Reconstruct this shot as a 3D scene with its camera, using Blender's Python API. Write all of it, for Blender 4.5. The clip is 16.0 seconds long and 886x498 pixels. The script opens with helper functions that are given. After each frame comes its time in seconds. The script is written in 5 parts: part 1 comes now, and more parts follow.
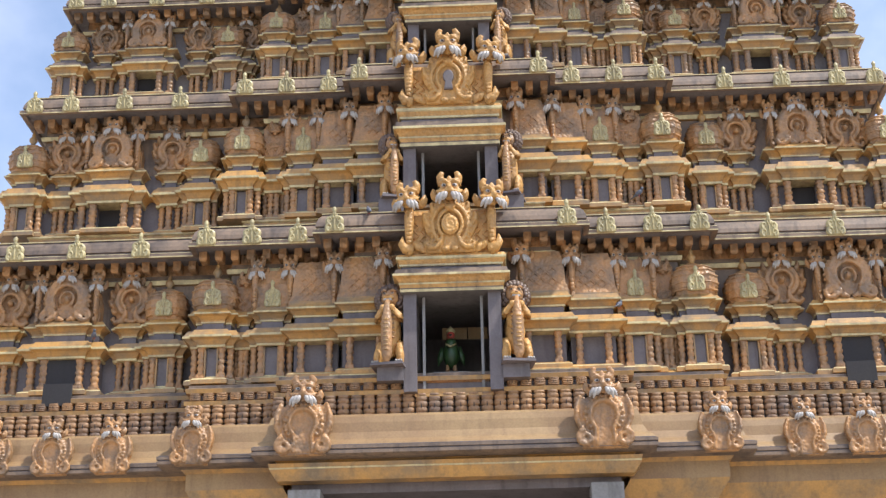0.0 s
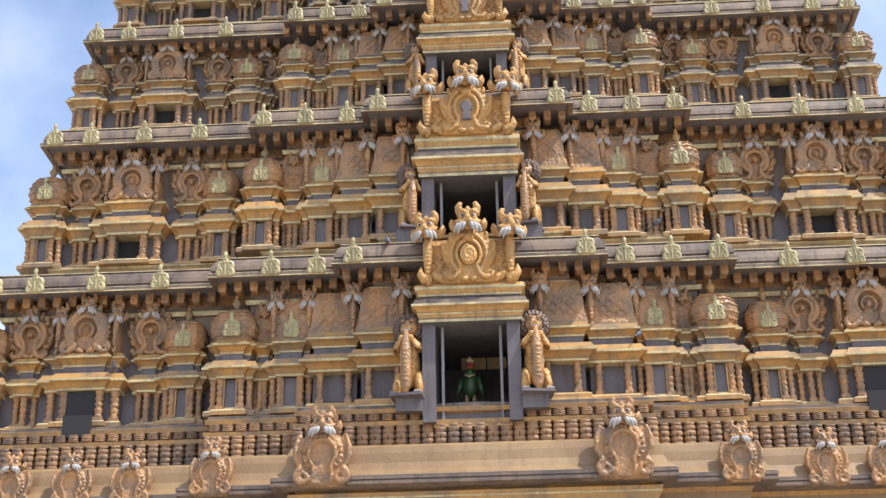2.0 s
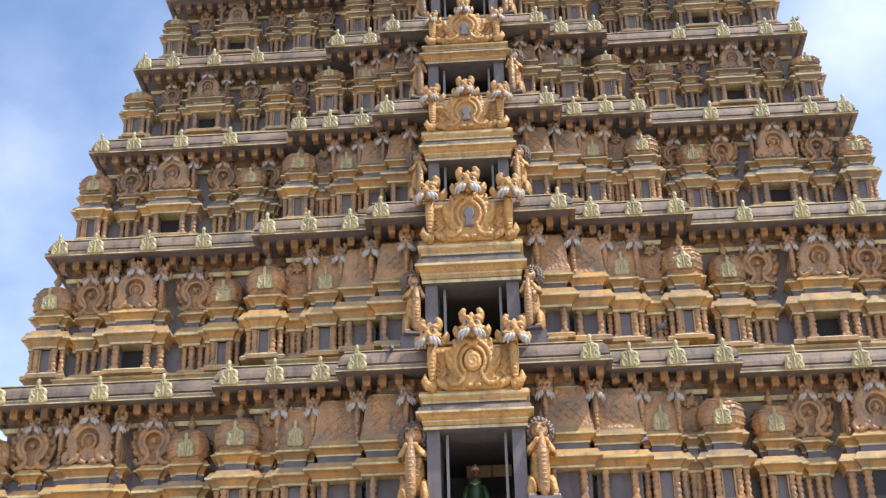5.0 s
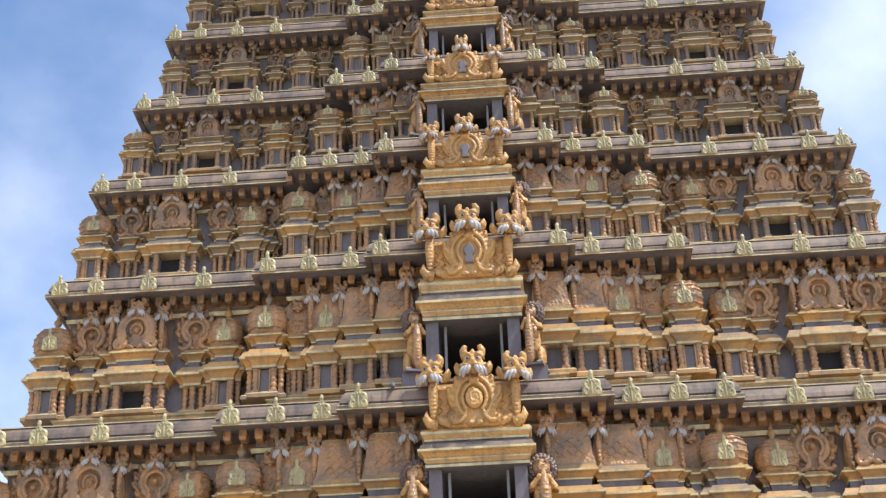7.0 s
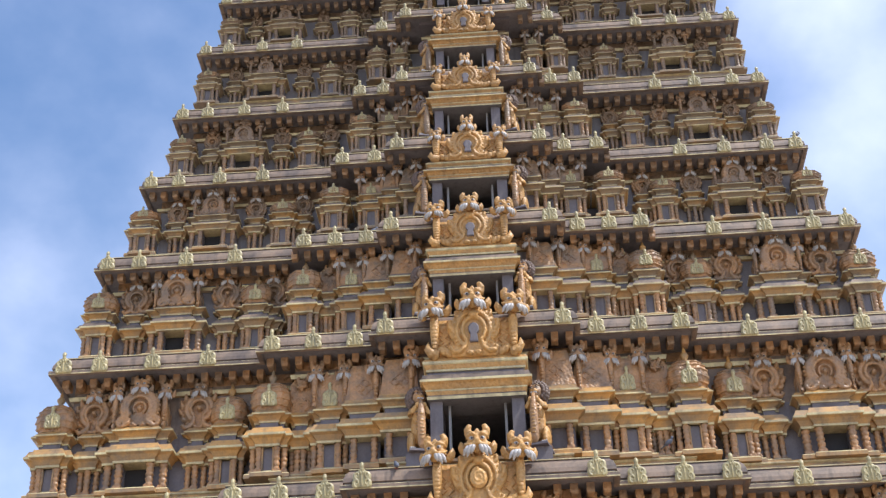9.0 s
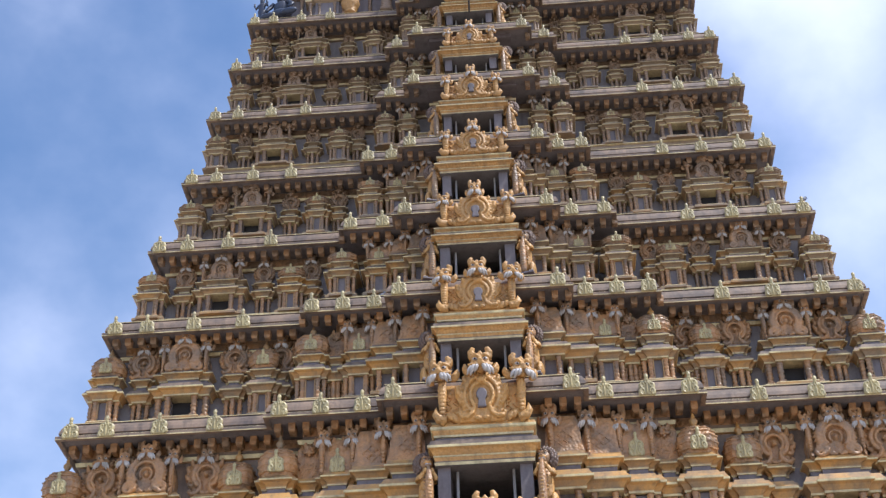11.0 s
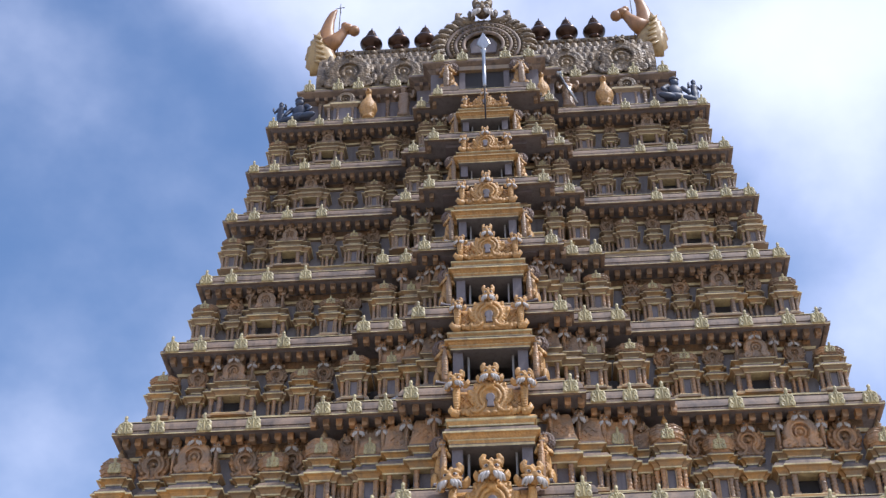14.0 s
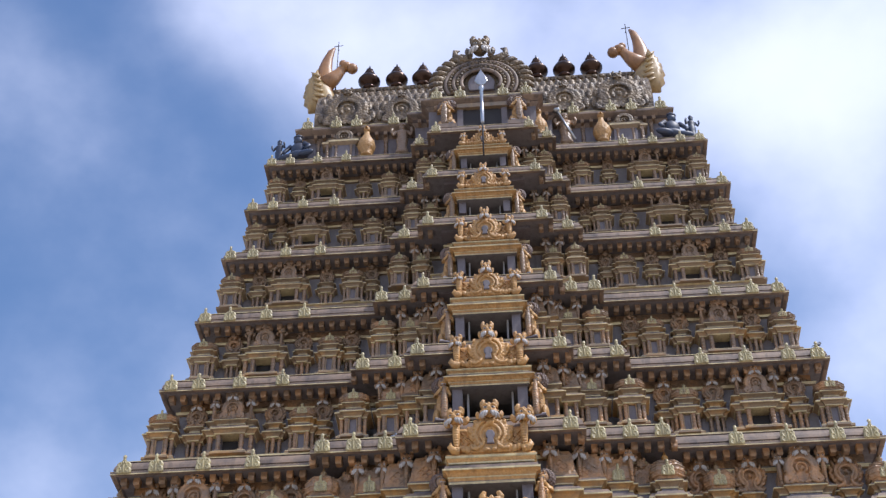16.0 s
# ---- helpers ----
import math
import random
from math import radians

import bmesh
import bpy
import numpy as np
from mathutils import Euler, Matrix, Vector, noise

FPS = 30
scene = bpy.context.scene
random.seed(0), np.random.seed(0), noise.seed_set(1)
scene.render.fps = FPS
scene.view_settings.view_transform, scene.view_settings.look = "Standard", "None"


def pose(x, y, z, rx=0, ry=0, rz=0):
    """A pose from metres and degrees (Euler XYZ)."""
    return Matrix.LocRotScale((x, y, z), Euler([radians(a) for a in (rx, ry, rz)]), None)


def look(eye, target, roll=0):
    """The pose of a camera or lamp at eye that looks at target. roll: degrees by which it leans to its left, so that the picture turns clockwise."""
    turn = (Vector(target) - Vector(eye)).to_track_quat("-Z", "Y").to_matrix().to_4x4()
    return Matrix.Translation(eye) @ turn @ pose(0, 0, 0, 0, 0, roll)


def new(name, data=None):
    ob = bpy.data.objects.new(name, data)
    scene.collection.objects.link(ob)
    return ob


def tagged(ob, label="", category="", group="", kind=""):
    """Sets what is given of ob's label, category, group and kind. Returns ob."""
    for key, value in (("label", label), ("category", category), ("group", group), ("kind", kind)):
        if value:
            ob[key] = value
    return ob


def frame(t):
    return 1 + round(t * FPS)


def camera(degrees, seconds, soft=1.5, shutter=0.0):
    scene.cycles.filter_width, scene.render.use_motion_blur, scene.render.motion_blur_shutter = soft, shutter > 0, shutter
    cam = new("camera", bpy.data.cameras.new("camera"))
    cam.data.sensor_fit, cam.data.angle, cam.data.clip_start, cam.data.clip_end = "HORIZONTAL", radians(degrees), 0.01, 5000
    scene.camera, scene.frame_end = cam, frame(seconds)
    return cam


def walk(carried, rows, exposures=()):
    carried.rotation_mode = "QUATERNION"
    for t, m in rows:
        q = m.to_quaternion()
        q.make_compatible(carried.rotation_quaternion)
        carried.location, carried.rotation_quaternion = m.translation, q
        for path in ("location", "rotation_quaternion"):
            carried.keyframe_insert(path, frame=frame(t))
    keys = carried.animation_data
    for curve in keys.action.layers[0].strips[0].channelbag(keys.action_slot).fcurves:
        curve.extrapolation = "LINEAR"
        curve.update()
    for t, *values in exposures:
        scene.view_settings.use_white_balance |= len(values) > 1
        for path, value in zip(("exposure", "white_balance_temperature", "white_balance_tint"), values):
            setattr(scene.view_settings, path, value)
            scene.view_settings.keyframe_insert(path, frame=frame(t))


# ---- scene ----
cam = camera(34.68, 16.0, 1.35)
EYE = (0.79, 0.0, 1.6)
# seconds, yaw, pitch, roll: the camera stands still and tilts up by hand
TURNS = [
    (0.0, 2.202, 22.456, -0.989),
    (0.5, 2.471, 22.489, -0.990),
    (1.0, 2.646, 22.737, -0.927),
    (1.5, 2.814, 23.065, -0.887),
    (2.0, 2.995, 23.684, -0.899),
    (2.5, 3.054, 24.808, -1.040),
    (3.0, 2.961, 25.849, -1.222),
    (3.5, 2.950, 26.610, -1.295),
    (4.0, 3.020, 27.190, -1.292),
    (4.5, 3.053, 27.609, -1.312),
    (7.0, 3.022, 29.479, -1.951),
    (7.5, 3.122, 30.014, -1.938),
    (8.0, 3.157, 31.017, -1.913),
    (8.5, 3.136, 31.905, -1.791),
    (9.0, 3.132, 32.654, -1.693),
    (11.5, 3.572, 36.158, -1.388),
    (12.0, 3.713, 37.121, -1.132),
    (12.5, 3.822, 37.771, -0.849),
    (13.0, 3.931, 38.365, -0.625),
    (13.5, 3.999, 38.930, -0.356),
    (14.0, 4.043, 39.509, -0.225),
    (14.5, 4.076, 39.960, -0.192),
    (15.0, 4.058, 40.403, -0.319),
    (15.5, 3.994, 40.780, -0.446),
    (16.0, 3.963, 40.988, -0.577),
]
walk(cam, [(t, pose(*EYE, 90 + p, 0, y) @ pose(0, 0, 0, 0, 0, r)) for t, y, p, r in TURNS],
     [(0.0, 0.53, 6180, 10), (4.5, 0.57, 6130, 10), (9.0, 0.44, 5930, 11), (12.5, 0.28, 5780, 13), (16.0, 0.14, 5780, 14)])

# ---- light ----
SUN_AZ, SUN_EL = 69.0, 57.0       # degrees to the right of the way from tower to camera; above the horizon
sun_from = Vector((math.sin(radians(SUN_AZ)) * math.cos(radians(SUN_EL)), -math.cos(radians(SUN_AZ)) * math.cos(radians(SUN_EL)), math.sin(radians(SUN_EL))))
sun = new("sun", bpy.data.lights.new("sun", "SUN"))
sun.data.energy, sun.data.angle, sun.data.color = 3.7, radians(1.0), (1.0, 0.93, 0.82)
sun.matrix_world = look((0, 0, 60), Vector((0, 0, 60)) - sun_from)
world = bpy.data.worlds.new("sky")
scene.world = world
world.use_nodes = True
wt = world.node_tree
wt.nodes.clear()


def wnode(kind, **kw):
    n = wt.nodes.new(kind)
    for k, v in kw.items():
        n.inputs[k].default_value = v
    return n


sky = wt.nodes.new("ShaderNodeTexSky")
sky.sky_type, sky.sun_disc = "NISHITA", False
sky.sun_elevation, sky.sun_rotation = radians(SUN_EL), radians(180 - SUN_AZ)
sky.air_density, sky.dust_density, sky.ozone_density = 1.1, 0.5, 2.2
coord = wt.nodes.new("ShaderNodeTexCoord")
stretch = wt.nodes.new("ShaderNodeMapping")
stretch.inputs["Scale"].default_value = (1.0, 1.0, 1.3)
stretch.inputs["Location"].default_value = (0.95, 0.4, 0.2)
cloud = wnode("ShaderNodeTexNoise", Scale=5.0, Detail=6.0, Roughness=0.5)
ramp = wt.nodes.new("ShaderNodeMapRange")
ramp.inputs["From Min"].default_value, ramp.inputs["From Max"].default_value = 0.35, 0.95
ramp.inputs["To Max"].default_value = 0.67
ramp.interpolation_type = "SMOOTHSTEP"
mix = wt.nodes.new("ShaderNodeMix")
mix.data_type = "RGBA"
mix.inputs["B"].default_value = (8.5, 8.4, 9.3, 1)
bg = wnode("ShaderNodeBackground", Strength=0.15)
wout = wt.nodes.new("ShaderNodeOutputWorld")
wt.links.new(coord.outputs["Generated"], stretch.inputs["Vector"])
wt.links.new(stretch.outputs["Vector"], cloud.inputs["Vector"])
# banks of cloud: direction of the middle, reach and thickness
BANKS = [
    ((0.191, 0.683, 0.705), 0.15, 0.30),
    ((0.253, 0.629, 0.735), 0.18, 0.22),
    ((-0.179, 0.595, 0.784), 0.11, 0.26),
    ((-0.052, 0.634, 0.772), 0.13, 0.20),
    ((0.06, 0.64, 0.766), 0.12, 0.15),
    ((-0.12, 0.66, 0.742), 0.10, 0.16),
    ((-0.325, 0.789, 0.520), 0.07, 0.05),
    ((-0.310, 0.648, 0.696), 0.06, 0.06),
    ((0.235, 0.749, 0.620), 0.13, 0.20),
    ((0.244, 0.821, 0.516), 0.16, 0.14),
    # unseen bank behind the camera, added to brighten the tower's front
    ((0.2, -0.5, 0.84), 0.80, 0.26),
]
# haze towards the horizon
axes = wt.nodes.new("ShaderNodeSeparateXYZ")
wt.links.new(coord.outputs["Generated"], axes.inputs["Vector"])
haze = wnode("ShaderNodeMapRange")
haze.inputs["From Min"].default_value, haze.inputs["From Max"].default_value = 0.38, 0.60
haze.inputs["To Min"].default_value, haze.inputs["To Max"].default_value = 0.085, 0.0
wt.links.new(axes.outputs["Z"], haze.inputs["Value"])
low = wt.nodes.new("ShaderNodeMath")
low.operation = "ADD"
soft = wt.nodes.new("ShaderNodeMath")
soft.operation = "MULTIPLY_ADD"
soft.inputs[1].default_value, soft.inputs[2].default_value = 0.75, 0.10
wt.links.new(cloud.outputs["Fac"], soft.inputs[0])
wt.links.new(soft.outputs["Value"], low.inputs[0])
wt.links.new(haze.outputs["Result"], low.inputs[1])
total = low.outputs["Value"]
for middle, reach, thick in BANKS:
    away = wt.nodes.new("ShaderNodeVectorMath")
    away.operation = "DISTANCE"
    away.inputs[1].default_value = middle
    wt.links.new(coord.outputs["Generated"], away.inputs[0])
    near = wnode("ShaderNodeMapRange")
    near.interpolation_type = "SMOOTHSTEP"
    near.inputs["From Min"].default_value, near.inputs["From Max"].default_value = 0.0, reach
    near.inputs["To Min"].default_value, near.inputs["To Max"].default_value = thick, 0.0
    wt.links.new(away.outputs["Value"], near.inputs["Value"])
    more = wt.nodes.new("ShaderNodeMath")
    more.operation = "ADD"
    wt.links.new(total, more.inputs[0])
    wt.links.new(near.outputs["Result"], more.inputs[1])
    total = more.outputs["Value"]
wt.links.new(total, ramp.inputs["Value"])
wt.links.new(ramp.outputs["Result"], mix.inputs["Factor"])
wt.links.new(sky.outputs["Color"], mix.inputs["A"])
wt.links.new(mix.outputs["Result"], bg.inputs["Color"])
wt.links.new(bg.outputs["Background"], wout.inputs["Surface"])


# ---- materials ----
def paint(name, base, dirt, rough=0.6, scale=1.6, amount=0.5, bump=0.25, metal=0.0, vary=0.06, grain=26.0, low=0.40, high=0.66, streak=0.45, carve=0.0, by_height=0.0):
    """Weathered paint on plaster: a base colour, soft dirty patches, fine grain and a little relief."""
    m = bpy.data.materials.new(name)
    m.use_nodes = True
    nt = m.node_tree
    p = nt.nodes["Principled BSDF"]
    p.inputs["Roughness"].default_value, p.inputs["Metallic"].default_value = rough, metal
    geo = nt.nodes.new("ShaderNodeNewGeometry")
    info = nt.nodes.new("ShaderNodeObjectInfo")
    big = nt.nodes.new("ShaderNodeTexNoise")
    big.inputs["Scale"].default_value, big.inputs["Detail"].default_value, big.inputs["Roughness"].default_value = scale, 5.0, 0.62
    fine = nt.nodes.new("ShaderNodeTexNoise")
    fine.inputs["Scale"].default_value, fine.inputs["Detail"].default_value = grain, 4.0
    nt.links.new(geo.outputs["Position"], big.inputs["Vector"])
    nt.links.new(geo.outputs["Position"], fine.inputs["Vector"])
    r = nt.nodes.new("ShaderNodeMapRange")
    r.inputs["From Min"].default_value, r.inputs["From Max"].default_value, r.inputs["To Max"].default_value = low, high, amount
    # the dirt colour covers more of the surface from 15 m up to 27 m
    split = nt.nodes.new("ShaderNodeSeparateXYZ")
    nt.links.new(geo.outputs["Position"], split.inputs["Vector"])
    height_add = nt.nodes.new("ShaderNodeMapRange")
    height_add.inputs["From Min"].default_value, height_add.inputs["From Max"].default_value, height_add.inputs["To Max"].default_value = 15.0, 27.0, by_height
    nt.links.new(split.outputs["Z"], height_add.inputs["Value"])
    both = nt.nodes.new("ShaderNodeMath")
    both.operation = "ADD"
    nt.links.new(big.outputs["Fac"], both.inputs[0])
    nt.links.new(height_add.outputs["Result"], both.inputs[1])
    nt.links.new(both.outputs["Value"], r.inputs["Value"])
    a = nt.nodes.new("ShaderNodeMix")
    a.data_type = "RGBA"
    a.inputs["A"].default_value, a.inputs["B"].default_value = (*base, 1), (*dirt, 1)
    nt.links.new(r.outputs["Result"], a.inputs["Factor"])
    # rain streaks: noise drawn out downwards
    long = nt.nodes.new("ShaderNodeMapping")
    long.inputs["Scale"].default_value = (7.0, 7.0, 0.9)
    nt.links.new(geo.outputs["Position"], long.inputs["Vector"])
    rain = nt.nodes.new("ShaderNodeTexNoise")
    rain.inputs["Scale"].default_value, rain.inputs["Detail"].default_value = 1.0, 3.0
    nt.links.new(long.outputs["Vector"], rain.inputs["Vector"])
    rr = nt.nodes.new("ShaderNodeMapRange")
    rr.inputs["From Min"].default_value, rr.inputs["From Max"].default_value, rr.inputs["To Max"].default_value = 0.52, 0.72, streak
    nt.links.new(rain.outputs["Fac"], rr.inputs["Value"])
    wash = nt.nodes.new("ShaderNodeMix")
    wash.data_type = "RGBA"
    wash.inputs["B"].default_value = (*[0.55 * c for c in dirt], 1)
    nt.links.new(a.outputs["Result"], wash.inputs["A"])
    nt.links.new(rr.outputs["Result"], wash.inputs["Factor"])
    h = nt.nodes.new("ShaderNodeHueSaturation")
    v = nt.nodes.new("ShaderNodeMapRange")
    v.inputs["From Min"].default_value, v.inputs["From Max"].default_value = 0.3, 0.7
    v.inputs["To Min"].default_value, v.inputs["To Max"].default_value = 0.90, 1.08
    nt.links.new(fine.outputs["Fac"], v.inputs["Value"])
    w = nt.nodes.new("ShaderNodeMath")
    w.operation = "MULTIPLY_ADD"
    w.inputs[1].default_value, w.inputs[2].default_value = vary * 2, 1 - vary
    nt.links.new(info.outputs["Random"], w.inputs[0])
    mul = nt.nodes.new("ShaderNodeMath")
    mul.operation = "MULTIPLY"
    nt.links.new(v.outputs["Result"], mul.inputs[0])
    nt.links.new(w.outputs["Value"], mul.inputs[1])
    nt.links.new(mul.outputs["Value"], h.inputs["Value"])
    nt.links.new(wash.outputs["Result"], h.inputs["Color"])
    nt.links.new(h.outputs["Color"], p.inputs["Base Color"])
    b = nt.nodes.new("ShaderNodeBump")
    b.inputs["Strength"].default_value, b.inputs["Distance"].default_value = bump * 0.5, 0.015
    nt.links.new(fine.outputs["Fac"], b.inputs["Height"])
    nt.links.new(b.outputs["Normal"], p.inputs["Normal"])
    if carve:
        cell = nt.nodes.new("ShaderNodeTexVoronoi")
        cell.feature = "SMOOTH_F1"
        cell.inputs["Scale"].default_value, cell.inputs["Smoothness"].default_value = 15.0, 0.5
        nt.links.new(geo.outputs["Position"], cell.inputs["Vector"])
        c = nt.nodes.new("ShaderNodeBump")
        c.inputs["Strength"].default_value, c.inputs["Distance"].default_value = carve, 0.06
        c.invert = True
        nt.links.new(cell.outputs["Distance"], c.inputs["Height"])
        nt.links.new(b.outputs["Normal"], c.inputs["Normal"])
        nt.links.new(c.outputs["Normal"], p.inputs["Normal"])
    return m


OCHRE = paint("ochre_paint", (0.535, 0.290, 0.086), (0.205, 0.163, 0.112), 0.40, scale=1.4, amount=0.85, by_height=0.25)
FIGURE = paint("brown_gold_paint", (0.485, 0.255, 0.104), (0.18, 0.138, 0.098), 0.42, scale=2.4, amount=0.78, carve=0.38, by_height=0.24)
GOLD = paint("bright_gold_paint", (0.60, 0.325, 0.098), (0.30, 0.185, 0.085), 0.50, scale=2.2, carve=0.36, by_height=0.25)
LIP = paint("pale_yellow_edge", (0.68, 0.57, 0.30), (0.33, 0.245, 0.14), 0.45, scale=2.4, amount=0.8, by_height=0.06)
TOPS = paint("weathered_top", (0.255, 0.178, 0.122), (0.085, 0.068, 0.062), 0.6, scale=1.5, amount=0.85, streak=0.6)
PLAQUE = paint("pale_brass_paint", (0.52, 0.435, 0.22), (0.21, 0.18, 0.115), 0.42, scale=6.0, grain=40.0, bump=0.4, by_height=0.14)
GREY = paint("grey_violet_paint", (0.175, 0.150, 0.155), (0.105, 0.088, 0.083), 0.65, scale=2.0)
DARK = paint("dark_inside", (0.19, 0.175, 0.17), (0.12, 0.11, 0.105), 0.8)
WHITE = paint("white_tusk_paint", (0.48, 0.445, 0.415), (0.26, 0.22, 0.19), 0.4, scale=8.0)
# pupils and poles, and the shade of the doorways painted as black panels
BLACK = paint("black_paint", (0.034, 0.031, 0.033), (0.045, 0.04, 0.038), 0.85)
MANE = paint("dark_brown_mane", (0.105, 0.068, 0.054), (0.22, 0.145, 0.10), 0.45, scale=30.0, amount=0.8)
EAVE = paint("cream_ochre_eave", (0.37, 0.238, 0.112), (0.27, 0.16, 0.076), 0.5, scale=0.9, amount=0.85, streak=0.3)
STONE = paint("grey_stone", (0.30, 0.29, 0.28), (0.2, 0.18, 0.16), 0.7)
COPPER = paint("dark_copper", (0.065, 0.034, 0.022), (0.03, 0.02, 0.018), 0.3, metal=0.7, bump=0.1)
BLUE = paint("dark_blue_paint", (0.035, 0.05, 0.09), (0.05, 0.04, 0.04), 0.5, scale=4.0)
GREEN = paint("green_paint", (0.035, 0.08, 0.022), (0.02, 0.04, 0.015), 0.4, scale=8.0)
RED = paint("red_paint", (0.40, 0.06, 0.04), (0.2, 0.05, 0.03), 0.5)
STEEL = paint("bright_steel", (0.42, 0.42, 0.43), (0.22, 0.22, 0.22), 0.3, metal=0.8, bump=0.05)
BIRD = paint("pigeon_grey", (0.13, 0.14, 0.17), (0.05, 0.05, 0.07), 0.6, scale=20.0)
TARNISH = paint("tarnished_gilt", (0.19, 0.130, 0.068), (0.065, 0.050, 0.040), 0.50, scale=3.0, metal=0.12, amount=0.8, carve=0.40)
FIN = paint("pale_gold_fin", (0.40, 0.27, 0.11), (0.24, 0.15, 0.07), 0.45, scale=3.0)
# brown of the frieze blocks, darker than FIGURE
DULL_BROWN = paint("dusty_brown_paint", (0.40, 0.225, 0.105), (0.13, 0.10, 0.085), 0.6, scale=1.1, amount=0.85, carve=0.2)
# grey for upper walls and all soffits, recess shade put into the colour
SHADE_GREY = paint("sooty_grey_wall", (0.20, 0.178, 0.178), (0.13, 0.113, 0.110), 0.75, scale=2.0)
ORANGE = paint("smooth_orange_gilt", (0.34, 0.165, 0.060), (0.18, 0.09, 0.042), 0.45, scale=2.0)
SAND = paint("pale_sand", (0.44, 0.375, 0.30), (0.33, 0.275, 0.22), 0.9, scale=0.6)
MATS = [OCHRE, FIGURE, GOLD, LIP, TOPS, PLAQUE, GREY, DARK, WHITE, BLACK, MANE, EAVE, STONE, COPPER, BLUE, GREEN, RED, STEEL, BIRD, SAND, TARNISH, FIN, ORANGE, SHADE_GREY]
(oc, fi, go, li, to, pl, gr, da, wh, bl, ma, ea, st, co, bu, ge, re, se, bi, sa, ta, fn, og, so) = range(24)


# ---- mesh building ----
class Build:
    """Collects faces with a material each, and becomes one mesh."""

    def __init__(self):
        self.v, self.f, self.m, self.s = [], [], [], []

    def add(self, verts, faces, mat, smooth=False):
        n = len(self.v)
        self.v += [tuple(p) for p in verts]
        for i, f in enumerate(faces):
            self.f.append([n + k for k in f])
            self.m.append(mat[i] if isinstance(mat, list) else mat)
            self.s.append(smooth)
        return self

    def box(self, x0, x1, y0, y1, z0, z1, mat):
        v = [(x, y, z) for z in (z0, z1) for x, y in ((x0, y0), (x1, y0), (x1, y1), (x0, y1))]
        return self.add(v, [(3, 2, 1, 0), (4, 5, 6, 7), (0, 1, 5, 4), (1, 2, 6, 5), (2, 3, 7, 6), (3, 0, 4, 7)], mat)

    def mould(self, plan, profile, caps=True):
        """Sweeps a profile of (outwards, height, material of the band above it) round a closed plan, counter-clockwise from above."""
        n = len(plan)
        norm = []
        for i in range(n):
            (ax, ay), (bx, by) = plan[i], plan[(i + 1) % n]
            d = math.hypot(bx - ax, by - ay)
            norm.append(((by - ay) / d, (ax - bx) / d))
        verts, faces, mats = [], [], []
        for off, z, _ in profile:
            for i in range(n):
                (ax, ay), (bx, by) = norm[i - 1], norm[i]
                k = off / (1 + ax * bx + ay * by)
                verts.append((plan[i][0] + k * (ax + bx), plan[i][1] + k * (ay + by), z))
        for j in range(len(profile) - 1):
            for i in range(n):
                k = (i + 1) % n
                faces.append((j * n + i, j * n + k, j * n + n + k, j * n + n + i))
                mats.append(profile[j][2])
        if caps:
            faces += [tuple(reversed(range(n))), tuple(range(len(verts) - n, len(verts)))]
            mats += [profile[0][2], profile[-1][2]]
        return self.add(verts, faces, mats)

    def lathe(self, c, prof, seg=10, mat=0, sx=1.0, sy=1.0, power=2.0, ribs=0, depth=0.0):
        """Turns (radius, height) round the upright line through c; power above 2 squares the plan; ribs swell it."""
        verts, faces = [], []
        for r, z in prof:
            for i in range(seg):
                a = 2 * math.pi * (i + 0.5) / seg
                ca, sa_ = math.cos(a), math.sin(a)
                q = 1.0 / (abs(ca) ** power + abs(sa_) ** power) ** (1 / power)
                if ribs:
                    q *= 1 + depth * math.cos(ribs * a)
                verts.append((c[0] + r * q * ca * sx, c[1] + r * q * sa_ * sy, c[2] + z))
        for j in range(len(prof) - 1):
            for i in range(seg):
                k = (i + 1) % seg
                faces.append((j * seg + i, j * seg + k, j * seg + seg + k, j * seg + seg + i))
        faces += [tuple(reversed(range(seg))), tuple(range(len(verts) - seg, len(verts)))]
        return self.add(verts, faces, mat, True)

    def blob(self, c, r, mat, seg=10, rings=6, turn=None):
        """An ellipsoid at c with half-axes r."""
        verts, faces = [], []
        for j in range(1, rings):
            a = math.pi * j / rings
            for i in range(seg):
                b = 2 * math.pi * i / seg
                verts.append(Vector((r[0] * math.sin(a) * math.cos(b), r[1] * math.sin(a) * math.sin(b), -r[2] * math.cos(a))))
        verts += [Vector((0, 0, -r[2])), Vector((0, 0, r[2]))]
        if turn:
            e = Euler([radians(t) for t in turn]).to_matrix()
            verts = [e @ p for p in verts]
        verts = [p + Vector(c) for p in verts]
        for j in range(rings - 2):
            for i in range(seg):
                k = (i + 1) % seg
                faces.append((j * seg + i, j * seg + k, j * seg + seg + k, j * seg + seg + i))
        b, t = len(verts) - 2, len(verts) - 1
        for i in range(seg):
            k = (i + 1) % seg
            faces += [(b, k, i), (t, (rings - 2) * seg + i, (rings - 2) * seg + k)]
        return self.add(verts, faces, mat, True)

    def tube(self, path, radii, mat, seg=8, flat=1.0):
        """A round bar along a path, with a radius at each point; flat squeezes it along y."""
        verts, faces = [], []
        pts = [Vector(p) for p in path]
        for j, p in enumerate(pts):
            d = (pts[min(j + 1, len(pts) - 1)] - pts[max(j - 1, 0)]).normalized()
            side = d.cross(Vector((0, 1, 0)))
            side = side.normalized() if side.length > 1e-3 else Vector((1, 0, 0))
            up = side.cross(d).normalized()
            for i in range(seg):
                a = 2 * math.pi * i / seg
